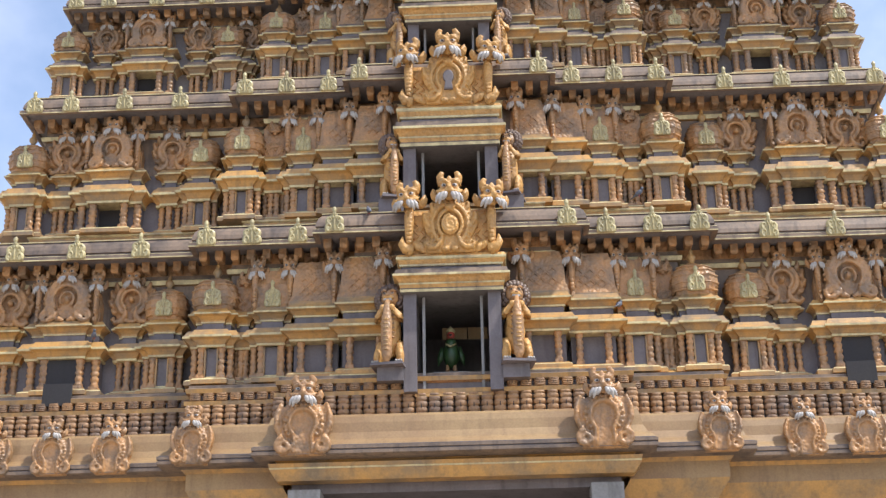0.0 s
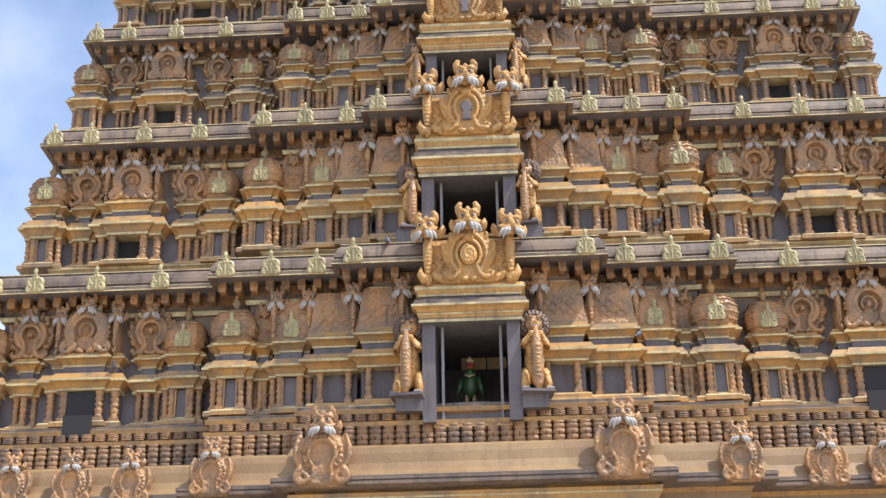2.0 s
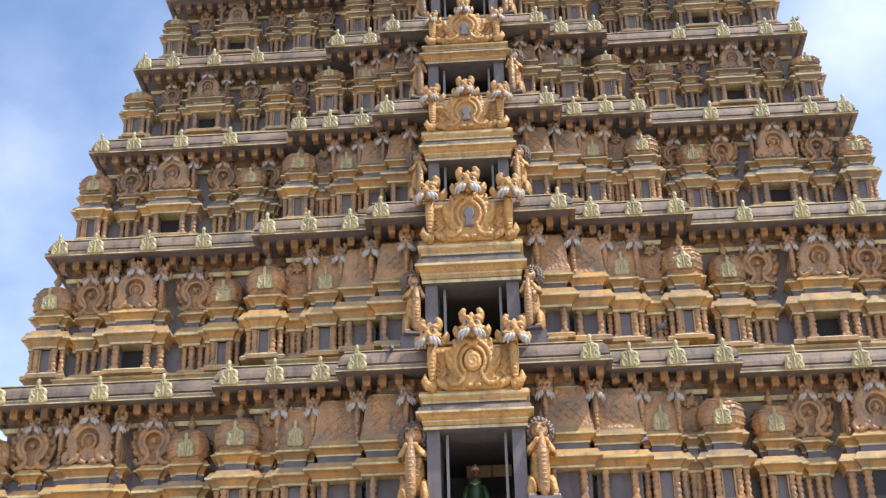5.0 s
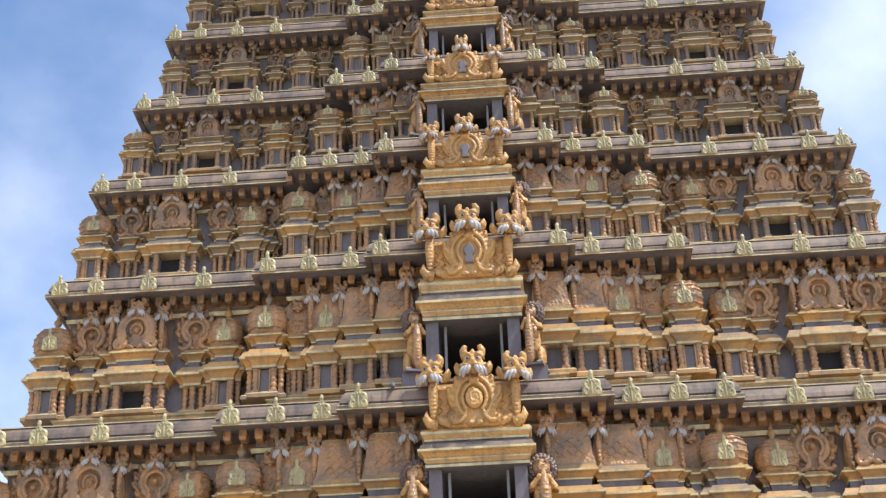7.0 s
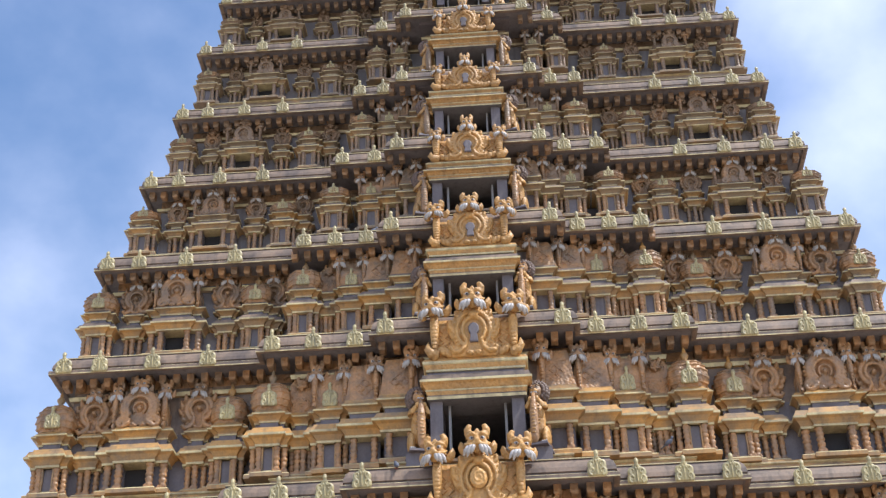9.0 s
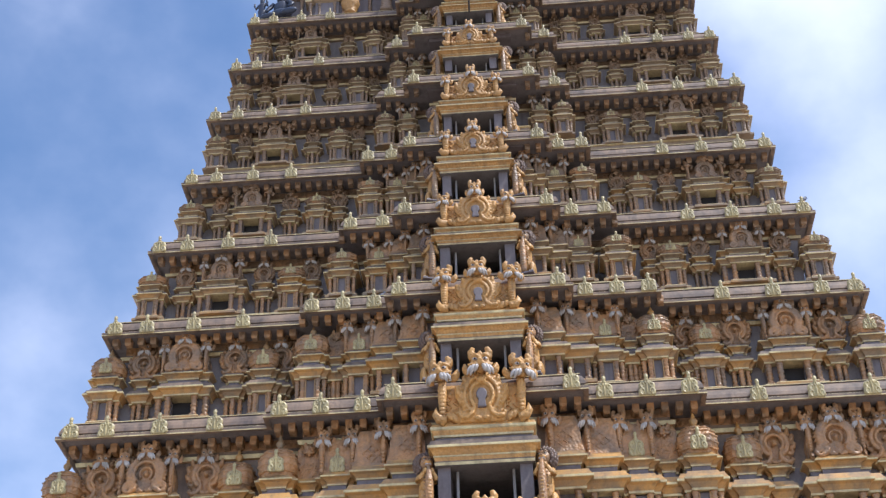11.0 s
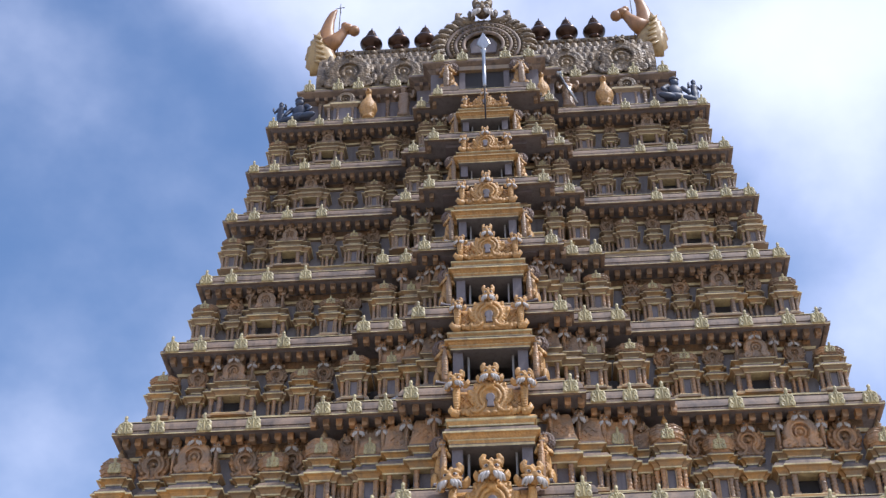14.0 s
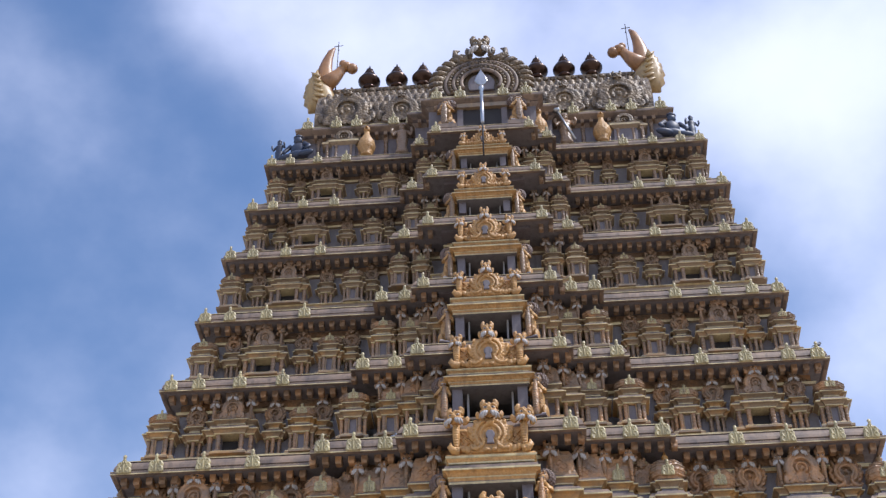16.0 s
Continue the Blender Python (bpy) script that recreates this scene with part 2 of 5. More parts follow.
                verts.append(p + radii[j] * (side * math.cos(a) + up * math.sin(a) * flat))
        for j in range(len(pts) - 1):
            for i in range(seg):
                k = (i + 1) % seg
                faces.append((j * seg + i, j * seg + k, j * seg + seg + k, j * seg + seg + i))
        faces += [tuple(reversed(range(seg))), tuple(range(len(verts) - seg, len(verts)))]
        return self.add(verts, faces, mat, True)

    def plate(self, half, y0, y1, bevel, mat, c=(0.0, 0.0)):
        """A thick plaque facing -y from half its outline, mirrored, with a bevelled front."""
        out = [(x, z) for x, z in half if x > 1e-6]
        ring = [(-x, z) for x, z in reversed(out)]
        ring = out + [p for p in [half[-1]] if p[0] <= 1e-6] + ring + [p for p in [half[0]] if p[0] <= 1e-6]
        n, mz = len(ring), sum(z for _, z in ring) / len(ring)
        verts = [(x, y1, z) for x, z in ring] + [(x, y0 + bevel, z) for x, z in ring] + [(x * 0.84, y0, mz + (z - mz) * 0.90) for x, z in ring]
        faces = [(j * n + i, j * n + (i + 1) % n, j * n + n + (i + 1) % n, j * n + n + i) for j in range(2) for i in range(n)]
        faces += [tuple(range(2 * n, 3 * n)), tuple(reversed(range(n)))]
        return self.add([(x + c[0], y, z + c[1]) for x, y, z in verts], faces, mat)

    def slab(self, ring, y0, y1, mat):
        """A flat shape facing -y with bulging faces: its outline (x, z), counter-clockwise seen from the front."""
        n = len(ring)
        mx, mz = sum(p[0] for p in ring) / n, sum(p[1] for p in ring) / n
        ym, yh = (y0 + y1) / 2, (y1 - y0) / 2
        verts = [(x, ym, z) for x, z in ring] + [(mx + (x - mx) * 0.82, ym - yh * 0.7, mz + (z - mz) * 0.82) for x, z in ring] + [(mx + (x - mx) * 0.45, ym - yh, mz + (z - mz) * 0.45) for x, z in ring]
        verts += [(mx + (x - mx) * 0.82, ym + yh * 0.7, mz + (z - mz) * 0.82) for x, z in ring] + [(mx + (x - mx) * 0.45, ym + yh, mz + (z - mz) * 0.45) for x, z in ring]
        faces = [(a * n + i, a * n + (i + 1) % n, c * n + (i + 1) % n, c * n + i) for a, c in ((0, 1), (1, 2)) for i in range(n)]
        faces += [(c * n + i, c * n + (i + 1) % n, a * n + (i + 1) % n, a * n + i) for a, c in ((0, 3), (3, 4)) for i in range(n)]
        faces += [tuple(range(2 * n, 3 * n)), tuple(reversed(range(4 * n, 5 * n)))]
        return self.add(verts, faces, mat, True)

    def scroll(self, c, r, turns, start, side, thick, mat):
        """A spiral volute in the x-z plane."""
        n = int(10 * turns) + 2
        path, rad = [], []
        for i in range(n):
            f = i / (n - 1)
            a = start + side * f * turns * 2 * math.pi
            path.append((c[0] + r * (1 - 0.82 * f) * math.cos(a), c[1] - 0.05 * r * f, c[2] + r * (1 - 0.82 * f) * math.sin(a)))
            rad.append(thick * (1 - 0.5 * f))
        return self.tube(path, rad, mat, 8)

    def mesh(self, name):
        me = bpy.data.meshes.new(name)
        me.from_pydata(self.v, [], self.f)
        used = sorted(set(self.m))
        for u in used:
            me.materials.append(MATS[u])
        slot = {u: i for i, u in enumerate(used)}
        me.polygons.foreach_set("material_index", [slot[m] for m in self.m])
        me.polygons.foreach_set("use_smooth", self.s)
        me.update()
        return me


STAND = {}                         # where each thing and part stands


def part(name, build, parent=None, label="", m=None):
    """One mesh object, under a thing or a part, from a Build or from a mesh that alike parts share. m is its pose in the place."""
    ob = new(name, build.mesh(name) if isinstance(build, Build) else build)
    STAND[ob.name] = m = Matrix() if m is None else m
    if parent:
        ob.parent = parent
        ob.matrix_parent_inverse = STAND[parent.name].inverted()
    ob.matrix_basis = m
    return tagged(ob, label)


def place(x, y, z, sx=1.0, sy=None, sz=None, rz=0.0, ry=0.0):
    sy = sx if sy is None else sy
    sz = abs(sx) if sz is None else sz
    return pose(x, y, z, 0, ry, rz) @ Matrix.Diagonal((sx, sy, sz, 1))


def thing(name, label, category, group="", kind="", at=(0, 0, 0)):
    ob = new(name)
    ob.location = at
    STAND[ob.name] = Matrix.Translation(at)
    ob.empty_display_size = 0.2
    return tagged(ob, label, category, group, kind)


# ---- shared shapes ----
def baluster_mesh():
    """A turned post of height 1 and width 1 on a square foot."""
    b = Build()
    b.box(-0.5, 0.5, -0.5, 0.5, 0, 0.10, fi).box(-0.5, 0.5, -0.5, 0.5, 0.90, 1.0, fi)
    b.lathe((0, 0, 0), [(0.46, 0.10), (0.48, 0.16), (0.34, 0.20), (0.36, 0.24), (0.45, 0.29), (0.46, 0.36), (0.32, 0.41), (0.36, 0.44), (0.48, 0.48), (0.48, 0.53), (0.34, 0.57), (0.38, 0.61), (0.46, 0.65),
                        (0.46, 0.71), (0.33, 0.75), (0.40, 0.79), (0.48, 0.83), (0.5, 0.90)], 10, fi, power=2.6)
    return b.mesh("baluster")


def sculpt(build, name, mat, voxel=0.03, keep=0.4):
    """Melts a rough build into one carved body and lightens it."""
    rough = build.mesh(name + "_rough")
    ob = bpy.data.objects.new(name + "_rough", rough)
    scene.collection.objects.link(ob)
    melt = ob.modifiers.new("melt", "REMESH")
    melt.mode, melt.voxel_size, melt.use_smooth_shade = "VOXEL", voxel, True
    thin = ob.modifiers.new("thin", "DECIMATE")
    thin.ratio = keep
    me = bpy.data.meshes.new_from_object(ob.evaluated_get(bpy.context.evaluated_depsgraph_get()))
    bpy.data.objects.remove(ob)
    bpy.data.meshes.remove(rough)
    me.name = name
    return painted(me, mat)


def painted(me, mat):
    me.materials.clear()
    me.materials.append(MATS[mat])
    me.polygons.foreach_set("material_index", [0] * len(me.polygons))
    me.polygons.foreach_set("use_smooth", [True] * len(me.polygons))
    me.update()
    return me


def antefix_mesh():
    """A standing plaque of four scrolls with a small crowned bust on top, 1 high."""
    b = Build()
    b.plate([(0, 0), (0.42, 0), (0.50, 0.06), (0.50, 0.23), (0.43, 0.30), (0.47, 0.36), (0.47, 0.50), (0.38, 0.60), (0.20, 0.66), (0.13, 0.70), (0, 0.70)], -0.03, 0.14, 0.03, pl)
    for s in (-1, 1):
        b.scroll((s * 0.26, -0.07, 0.16), 0.17, 1.35, -math.pi / 2, s, 0.048, pl)
        b.scroll((s * 0.24, -0.07, 0.45), 0.15, 1.35, -math.pi / 2, s, 0.044, pl)
        b.blob((s * 0.06, -0.08, 0.57), (0.055, 0.06, 0.06), pl, 8, 5)
    b.tube([(0, -0.06, 0.02), (0, -0.10, 0.28), (0, -0.06, 0.56)], [0.03, 0.05, 0.03], pl, 8)
    b.blob((0, -0.03, 0.70), (0.13, 0.12, 0.07), pl, 10, 6)
    b.blob((0, -0.07, 0.82), (0.115, 0.12, 0.095), pl, 10, 7)
    b.lathe((0, -0.03, 0.87), [(0.12, 0), (0.135, 0.04), (0.09, 0.08), (0.05, 0.13)], 10, pl)
    return sculpt(b, "antefix", pl, 0.021, 0.30)


def beast_mesh():
    """A lion-faced mask about 1 wide: curled horns, knit brows, bulging lids, hooked nose, moustache and leaf ears; it looks along -y."""
    b = Build()
    b.blob((0, 0.02, 0.52), (0.25, 0.26, 0.29), fi, 12, 8)
    b.blob((0, -0.18, 0.34), (0.17, 0.16, 0.13), fi, 12, 8)
    b.tube([(0, -0.20, 0.64), (0, -0.29, 0.52), (0, -0.37, 0.42), (0, -0.33, 0.35)], [0.05, 0.06, 0.08, 0.06], fi, 10)
    b.tube([(0, -0.10, 0.68), (0, -0.16, 0.80), (0, -0.10, 0.88)], [0.10, 0.06, 0.02], fi, 8)
    b.blob((0, -0.20, 0.20), (0.10, 0.10, 0.06), fi, 8, 5)
    for s in (-1, 1):
        b.blob((s * 0.07, -0.35, 0.38), (0.05, 0.055, 0.045), fi, 8, 6)
        b.blob((s * 0.14, -0.20, 0.53), (0.10, 0.075, 0.085), fi, 10, 7)
        b.tube([(s * 0.02, -0.26, 0.60), (s * 0.11, -0.30, 0.665), (s * 0.25, -0.18, 0.64), (s * 0.29, -0.08, 0.56)], [0.03, 0.048, 0.04, 0.02], fi, 8)
        b.tube([(s * 0.05, -0.19, 0.70), (s * 0.15, -0.19, 0.755), (s * 0.25, -0.09, 0.71)], [0.02, 0.036, 0.02], fi, 8)
        # curled horns at the top corners
        b.tube([(s * 0.14, -0.02, 0.64), (s * 0.215, -0.05, 0.75), (s * 0.235, -0.08, 0.86), (s * 0.18, -0.11, 0.95), (s * 0.12, -0.12, 0.94)], [0.12, 0.115, 0.10, 0.07, 0.02], fi, 10)
        # leaf ears with a raised rib
        b.slab([(s * x, z) for x, z in ((0.22, 0.18), (0.36, 0.16), (0.47, 0.28), (0.50, 0.44), (0.43, 0.60), (0.33, 0.50), (0.24, 0.38))][::s], -0.05, 0.10, fi)
        b.tube([(s * 0.24, -0.05, 0.24), (s * 0.37, -0.07, 0.36), (s * 0.43, -0.03, 0.54)], [0.035, 0.045, 0.015], fi, 8)
        # moustache rolls and cheeks
        b.tube([(s * 0.04, -0.36, 0.335), (s * 0.15, -0.35, 0.30), (s * 0.27, -0.26, 0.34), (s * 0.34, -0.16, 0.45)], [0.045, 0.065, 0.05, 0.02], fi, 8)
        b.blob((s * 0.20, -0.16, 0.42), (0.09, 0.11, 0.09), fi, 8, 6)
    return sculpt(b, "beast_mask", fi, 0.027, 0.34)


def eye_mesh(s):
    b = Build()
    b.blob((s * 0.135, -0.262, 0.535), (0.062, 0.03, 0.052), wh, 10, 6)
    b.blob((s * 0.130, -0.288, 0.530), (0.030, 0.014, 0.032), bl, 8, 5)
    return b.mesh("eye")


def tusk_mesh(s, i):
    """One of the three fat white teeth that fan out under each half of the moustache."""
    x0, x1, x2, tip, y = ((0.07, 0.125, 0.150, 0.06, -0.34), (0.12, 0.205, 0.255, -0.03, -0.33), (0.18, 0.285, 0.345, 0.02, -0.28))[i]
    b = Build()
    b.tube([(s * x0, y + 0.03, 0.33), (s * (x0 + x1) / 2, y - 0.05, 0.24), (s * x1, y - 0.06, 0.15), (s * x2, y - 0.03, tip)], [0.040, 0.062, 0.064, 0.018], wh, 8)
    return b.mesh("tusk")


def medallion_mesh():
    """A leaf palmette of radius 1: a horseshoe of rings within flame leaves, on two curled feet."""
    b = Build()
    disc = [((0.90 + 0.07 * math.cos(9 * a)) * math.sin(a), -(0.90 + 0.07 * math.cos(9 * a)) * math.cos(a)) for a in [math.pi * i / 28 for i in range(29)]]
    b.plate([(max(x, 0.0), z) for x, z in disc], -0.05, 0.20, 0.04, fi)
    sweep = [radians(d) for d in range(-64, 245, 14)]
    for r, w, y in ((0.62, 0.10, -0.16), (0.40, 0.085, -0.22)):
        b.tube([(r * math.cos(a), y, 0.04 + r * math.sin(a)) for a in sweep], [w] * len(sweep), fi, 8)
    b.blob((0, -0.20, 0.04), (0.13, 0.14, 0.13), fi, 10, 7)
    for s in (-1, 1):
        for d, k in ((-30, 0.8), (-6, 0.95), (18, 1.0), (42, 1.0), (66, 0.95)):
            a = radians(d)
            x, z = 0.80 * math.cos(a), 0.80 * math.sin(a)
            b.tube([(s * x * 0.85, -0.02, z * 0.85 - 0.08), (s * x * 1.10, -0.08, z * 1.05), (s * x * 1.18, -0.10, z * 1.12 + 0.16 * k), (s * x * 1.12, -0.10, z * 1.10 + 0.28 * k)], [0.11, 0.12 * k, 0.08 * k, 0.02], fi, 8)
        b.tube([(s * 0.20, -0.20, -0.40), (s * 0.22, -0.20, -0.62), (s * 0.38, -0.18, -0.84), (s * 0.62, -0.16, -0.88), (s * 0.76, -0.16, -0.74), (s * 0.66, -0.18, -0.64)], [0.09, 0.11, 0.13, 0.13, 0.10, 0.05], fi, 8)
        b.blob((s * 0.10, -0.14, -0.84), (0.13, 0.12, 0.10), fi, 8, 6)
    b.tube([(0, -0.08, 0.66), (0, -0.14, 0.86), (0, -0.12, 1.05)], [0.13, 0.12, 0.02], fi, 8)
    return sculpt(b, "medallion", fi, 0.045, 0.40)


def arch_mesh():
    """A horseshoe gable arch of half-width 1 with a beaded rim, rings round a boss and scroll feet."""
    b = Build()
    sweep = [radians(d) for d in range(-52, 233, 12)]
    for r, w, y in ((0.86, 0.15, -0.12), (0.60, 0.10, -0.20)):
        b.tube([(r * math.cos(a), y, r * math.sin(a) * 1.05) for a in sweep], [w] * len(sweep), fi, 8)
    for a in sweep:
        b.blob((1.03 * math.cos(a), -0.06, 1.08 * math.sin(a)), (0.085, 0.10, 0.085), fi, 6, 4)
        b.blob((0.74 * math.cos(a), -0.22, 0.78 * math.sin(a)), (0.05, 0.06, 0.05), fi, 6, 4)
    disc = [(0.86 * math.sin(a), -0.86 * math.cos(a)) for a in [math.pi * i / 14 for i in range(15)]]
    b.plate([(max(x, 0.0), z) for x, z in disc], -0.04, 0.22, 0.03, fi)
    b.tube([(0.32 * math.cos(a), -0.12, 0.34 * math.sin(a)) for a in sweep], [0.075] * len(sweep), fi, 8)
    b.blob((0, -0.10, 0.0), (0.14, 0.14, 0.16), fi, 10, 7)
    for s in (-1, 1):
        b.scroll((s * 0.86, -0.14, -0.78), 0.28, 1.3, math.pi / 2, -s, 0.12, fi)
        b.tube([(s * 0.40, -0.14, -0.56), (s * 0.52, -0.14, -0.80), (s * 0.80, -0.16, -0.98), (s * 1.10, -0.14, -0.96)], [0.12, 0.14, 0.13, 0.05], fi, 8)
        b.tube([(s * 0.06, -0.12, -0.98), (s * 0.28, -0.14, -0.86), (s * 0.40, -0.12, -0.98)], [0.08, 0.12, 0.06], fi, 8)
    return sculpt(b, "arch", fi, 0.045, 0.40)


def gable_arch_mesh():
    """The arch of a doorway's gable: a thick horseshoe round a keyhole niche, flame leaves at its shoulders and curled feet."""
    b = Build()
    sweep = [radians(d) for d in range(-56, 237, 12)]
    b.plate([(0, -1.02), (1.0, -1.02), (1.14, -0.86), (0.98, -0.64), (0.88, -0.44), (1.06, -0.20), (1.22, 0.14), (1.22, 0.54), (1.0, 0.50), (0.90, 0.62), (0.80, 0.95), (0.60, 0.88), (0.34, 1.05), (0, 1.08)], -0.11, 0.24, 0.06, fi)
    for r, w, y in ((0.76, 0.085, -0.16), (0.52, 0.085, -0.18)):
        b.tube([(r * math.cos(a), y, r * math.sin(a) * 1.05) for a in sweep], [w] * len(sweep), fi, 10)
    for a in sweep:
        b.blob((0.90 * math.cos(a), -0.12, 0.94 * math.sin(a)), (0.07, 0.08, 0.07), fi, 6, 4)
    for s in (-1, 1):
        for x, z, k in ((0.92, 0.10, 1.0), (0.62, 0.58, 0.8)):
            b.tube([(s * x, -0.06, z - 0.10), (s * (x + 0.16), -0.12, z + 0.10), (s * (x + 0.20), -0.12, z + 0.30 * k), (s * (x + 0.10), -0.10, z + 0.40 * k)], [0.10, 0.12 * k, 0.08 * k, 0.03], fi, 8)
        b.tube([(s * 0.34, -0.16, -0.46), (s * 0.44, -0.18, -0.72), (s * 0.66, -0.18, -0.88), (s * 0.94, -0.16, -0.86), (s * 1.04, -0.14, -0.70), (s * 0.92, -0.16, -0.62)], [0.08, 0.09, 0.10, 0.10, 0.08, 0.04], fi, 10)
        b.blob((s * 0.20, -0.14, -0.92), (0.18, 0.12, 0.10), fi, 8, 6)
    b.blob((0, -0.26, 0.62), (0.22, 0.12, 0.14), fi, 10, 6)
    return sculpt(b, "arch", go, 0.036, 0.36)


def keyhole_mesh(mat):
    """The niche in a gable arch: a round head over a flared foot."""
    b = Build()
    head = [(0.30 * math.sin(a), 0.05 - 0.32 * math.cos(a)) for a in [math.pi * (0.22 + 0.78 * i / 10) for i in range(11)]]
    b.plate([(0, -0.62), (0.24, -0.62), (0.20, -0.30)] + [(max(x, 0.0), z) for x, z in head], -0.32, 0.0, 0.03, mat)
    return b.mesh("niche")


def spiral_mesh():
    b = Build()
    b.scroll((0, -0.16, 0.0), 0.36, 2.2, math.pi / 2, 1, 0.075, go)
    b.blob((0, -0.12, -0.02), (0.40, 0.08, 0.40), go, 14, 6)
    return sculpt(b, "spiral_boss", go, 0.03, 0.4)


def lattice_mesh():
    """A raised lozenge with a sunk middle, 1 wide."""
    b = Build()
    ring = [(-0.5, 0), (0, -0.5), (0.5, 0), (0, 0.5)]
    b.add([(u, 0.03, w) for u, w in ring] + [(u * 0.92, -0.10, w * 0.92) for u, w in ring] + [(u * 0.70, -0.10, w * 0.70) for u, w in ring] + [(u * 0.58, -0.01, w * 0.58) for u, w in ring],
          [(j * 4 + d, j * 4 + (d + 1) % 4, j * 4 + 4 + (d + 1) % 4, j * 4 + 4 + d) for j in range(3) for d in range(4)] + [(12, 13, 14, 15)], fi)
    return b.mesh("lozenge")


def dome_mesh():
    """A ribbed bell of half-width 1 and height 1 on a square plan with a finial."""
    b = Build()
    b.lathe((0, 0, 0), [(0.86, 0.0), (0.86, 0.06), (0.98, 0.14), (1.04, 0.28), (1.0, 0.42), (0.86, 0.55), (0.62, 0.66), (0.40, 0.71), (0.36, 0.73)], 40, fi, 1, 1, 3.4, 12, 0.05)
    for z, r in ((0.10, 1.0), (0.24, 1.07), (0.40, 1.05), (0.52, 0.95), (0.62, 0.78)):
        b.lathe((0, 0, z), [(r - 0.06, -0.018), (r + 0.015, -0.009), (r + 0.015, 0.007), (r - 0.08, 0.018)], 40, fi, 1, 1, 3.4, 12, 0.05)
    return b.mesh("dome")


def finial_mesh():
    b = Build()
    b.lathe((0, 0, 0), [(0.40, 0.0), (0.46, 0.10), (0.26, 0.18), (0.24, 0.24), (0.42, 0.36), (0.44, 0.46), (0.26, 0.58), (0.16, 0.64), (0.22, 0.70), (0.10, 0.80), (0.03, 1.0)], 12, oc)
    return b.mesh("finial")


def trunk_mesh(skin=fi):
    """A hanging scaly trunk 1 high that curls forward at its foot; a bracket under a mask."""
    b = Build()
    path = [(0, -0.10, 1.0), (0, -0.20, 0.8), (0, -0.22, 0.55), (0, -0.16, 0.3), (0, -0.10, 0.14), (0, -0.26, 0.02), (0, -0.40, 0.06)]
    b.tube(path, [0.13, 0.15, 0.14, 0.12, 0.11, 0.12, 0.06], skin, 8)
    for i in range(9):
        z = 0.22 + i * 0.085
        b.blob((0, -0.27 - 0.05 * math.sin(z * 3), z), (0.10, 0.05, 0.045), skin, 6, 4)
    return b.mesh("trunk_bracket")


def frieze_mesh():
    """A little barrel-shaped block of a frieze, 1 wide and 1 high."""
    b = Build()
    b.lathe((0, 0, 0), [(0.40, 0.0), (0.47, 0.03), (0.47, 0.13), (0.37, 0.16), (0.37, 0.19), (0.46, 0.22), (0.47, 0.36), (0.36, 0.40), (0.36, 0.43), (0.48, 0.46), (0.48, 0.62), (0.37, 0.65), (0.37, 0.69), (0.47, 0.72), (0.47, 0.84), (0.36, 0.87), (0.36, 0.90), (0.45, 0.92), (0.42, 1.0)], 12, fi, power=3.6)
    b.box(-0.035, 0.035, -0.485, -0.40, 0.36, 0.54, bl)
    me = b.mesh("frieze_block")
    me.materials[0] = DULL_BROWN
    return me


def bracket_mesh():
    b = Build()
    b.mould([(-0.5, -0.5), (0.5, -0.5), (0.5, 0.5), (-0.5, 0.5)], [(-0.12, 0.0, fi), (-0.02, 0.12, fi), (0, 0.30, fi), (0, 1.0, fi)])
    return b.mesh("bracket")


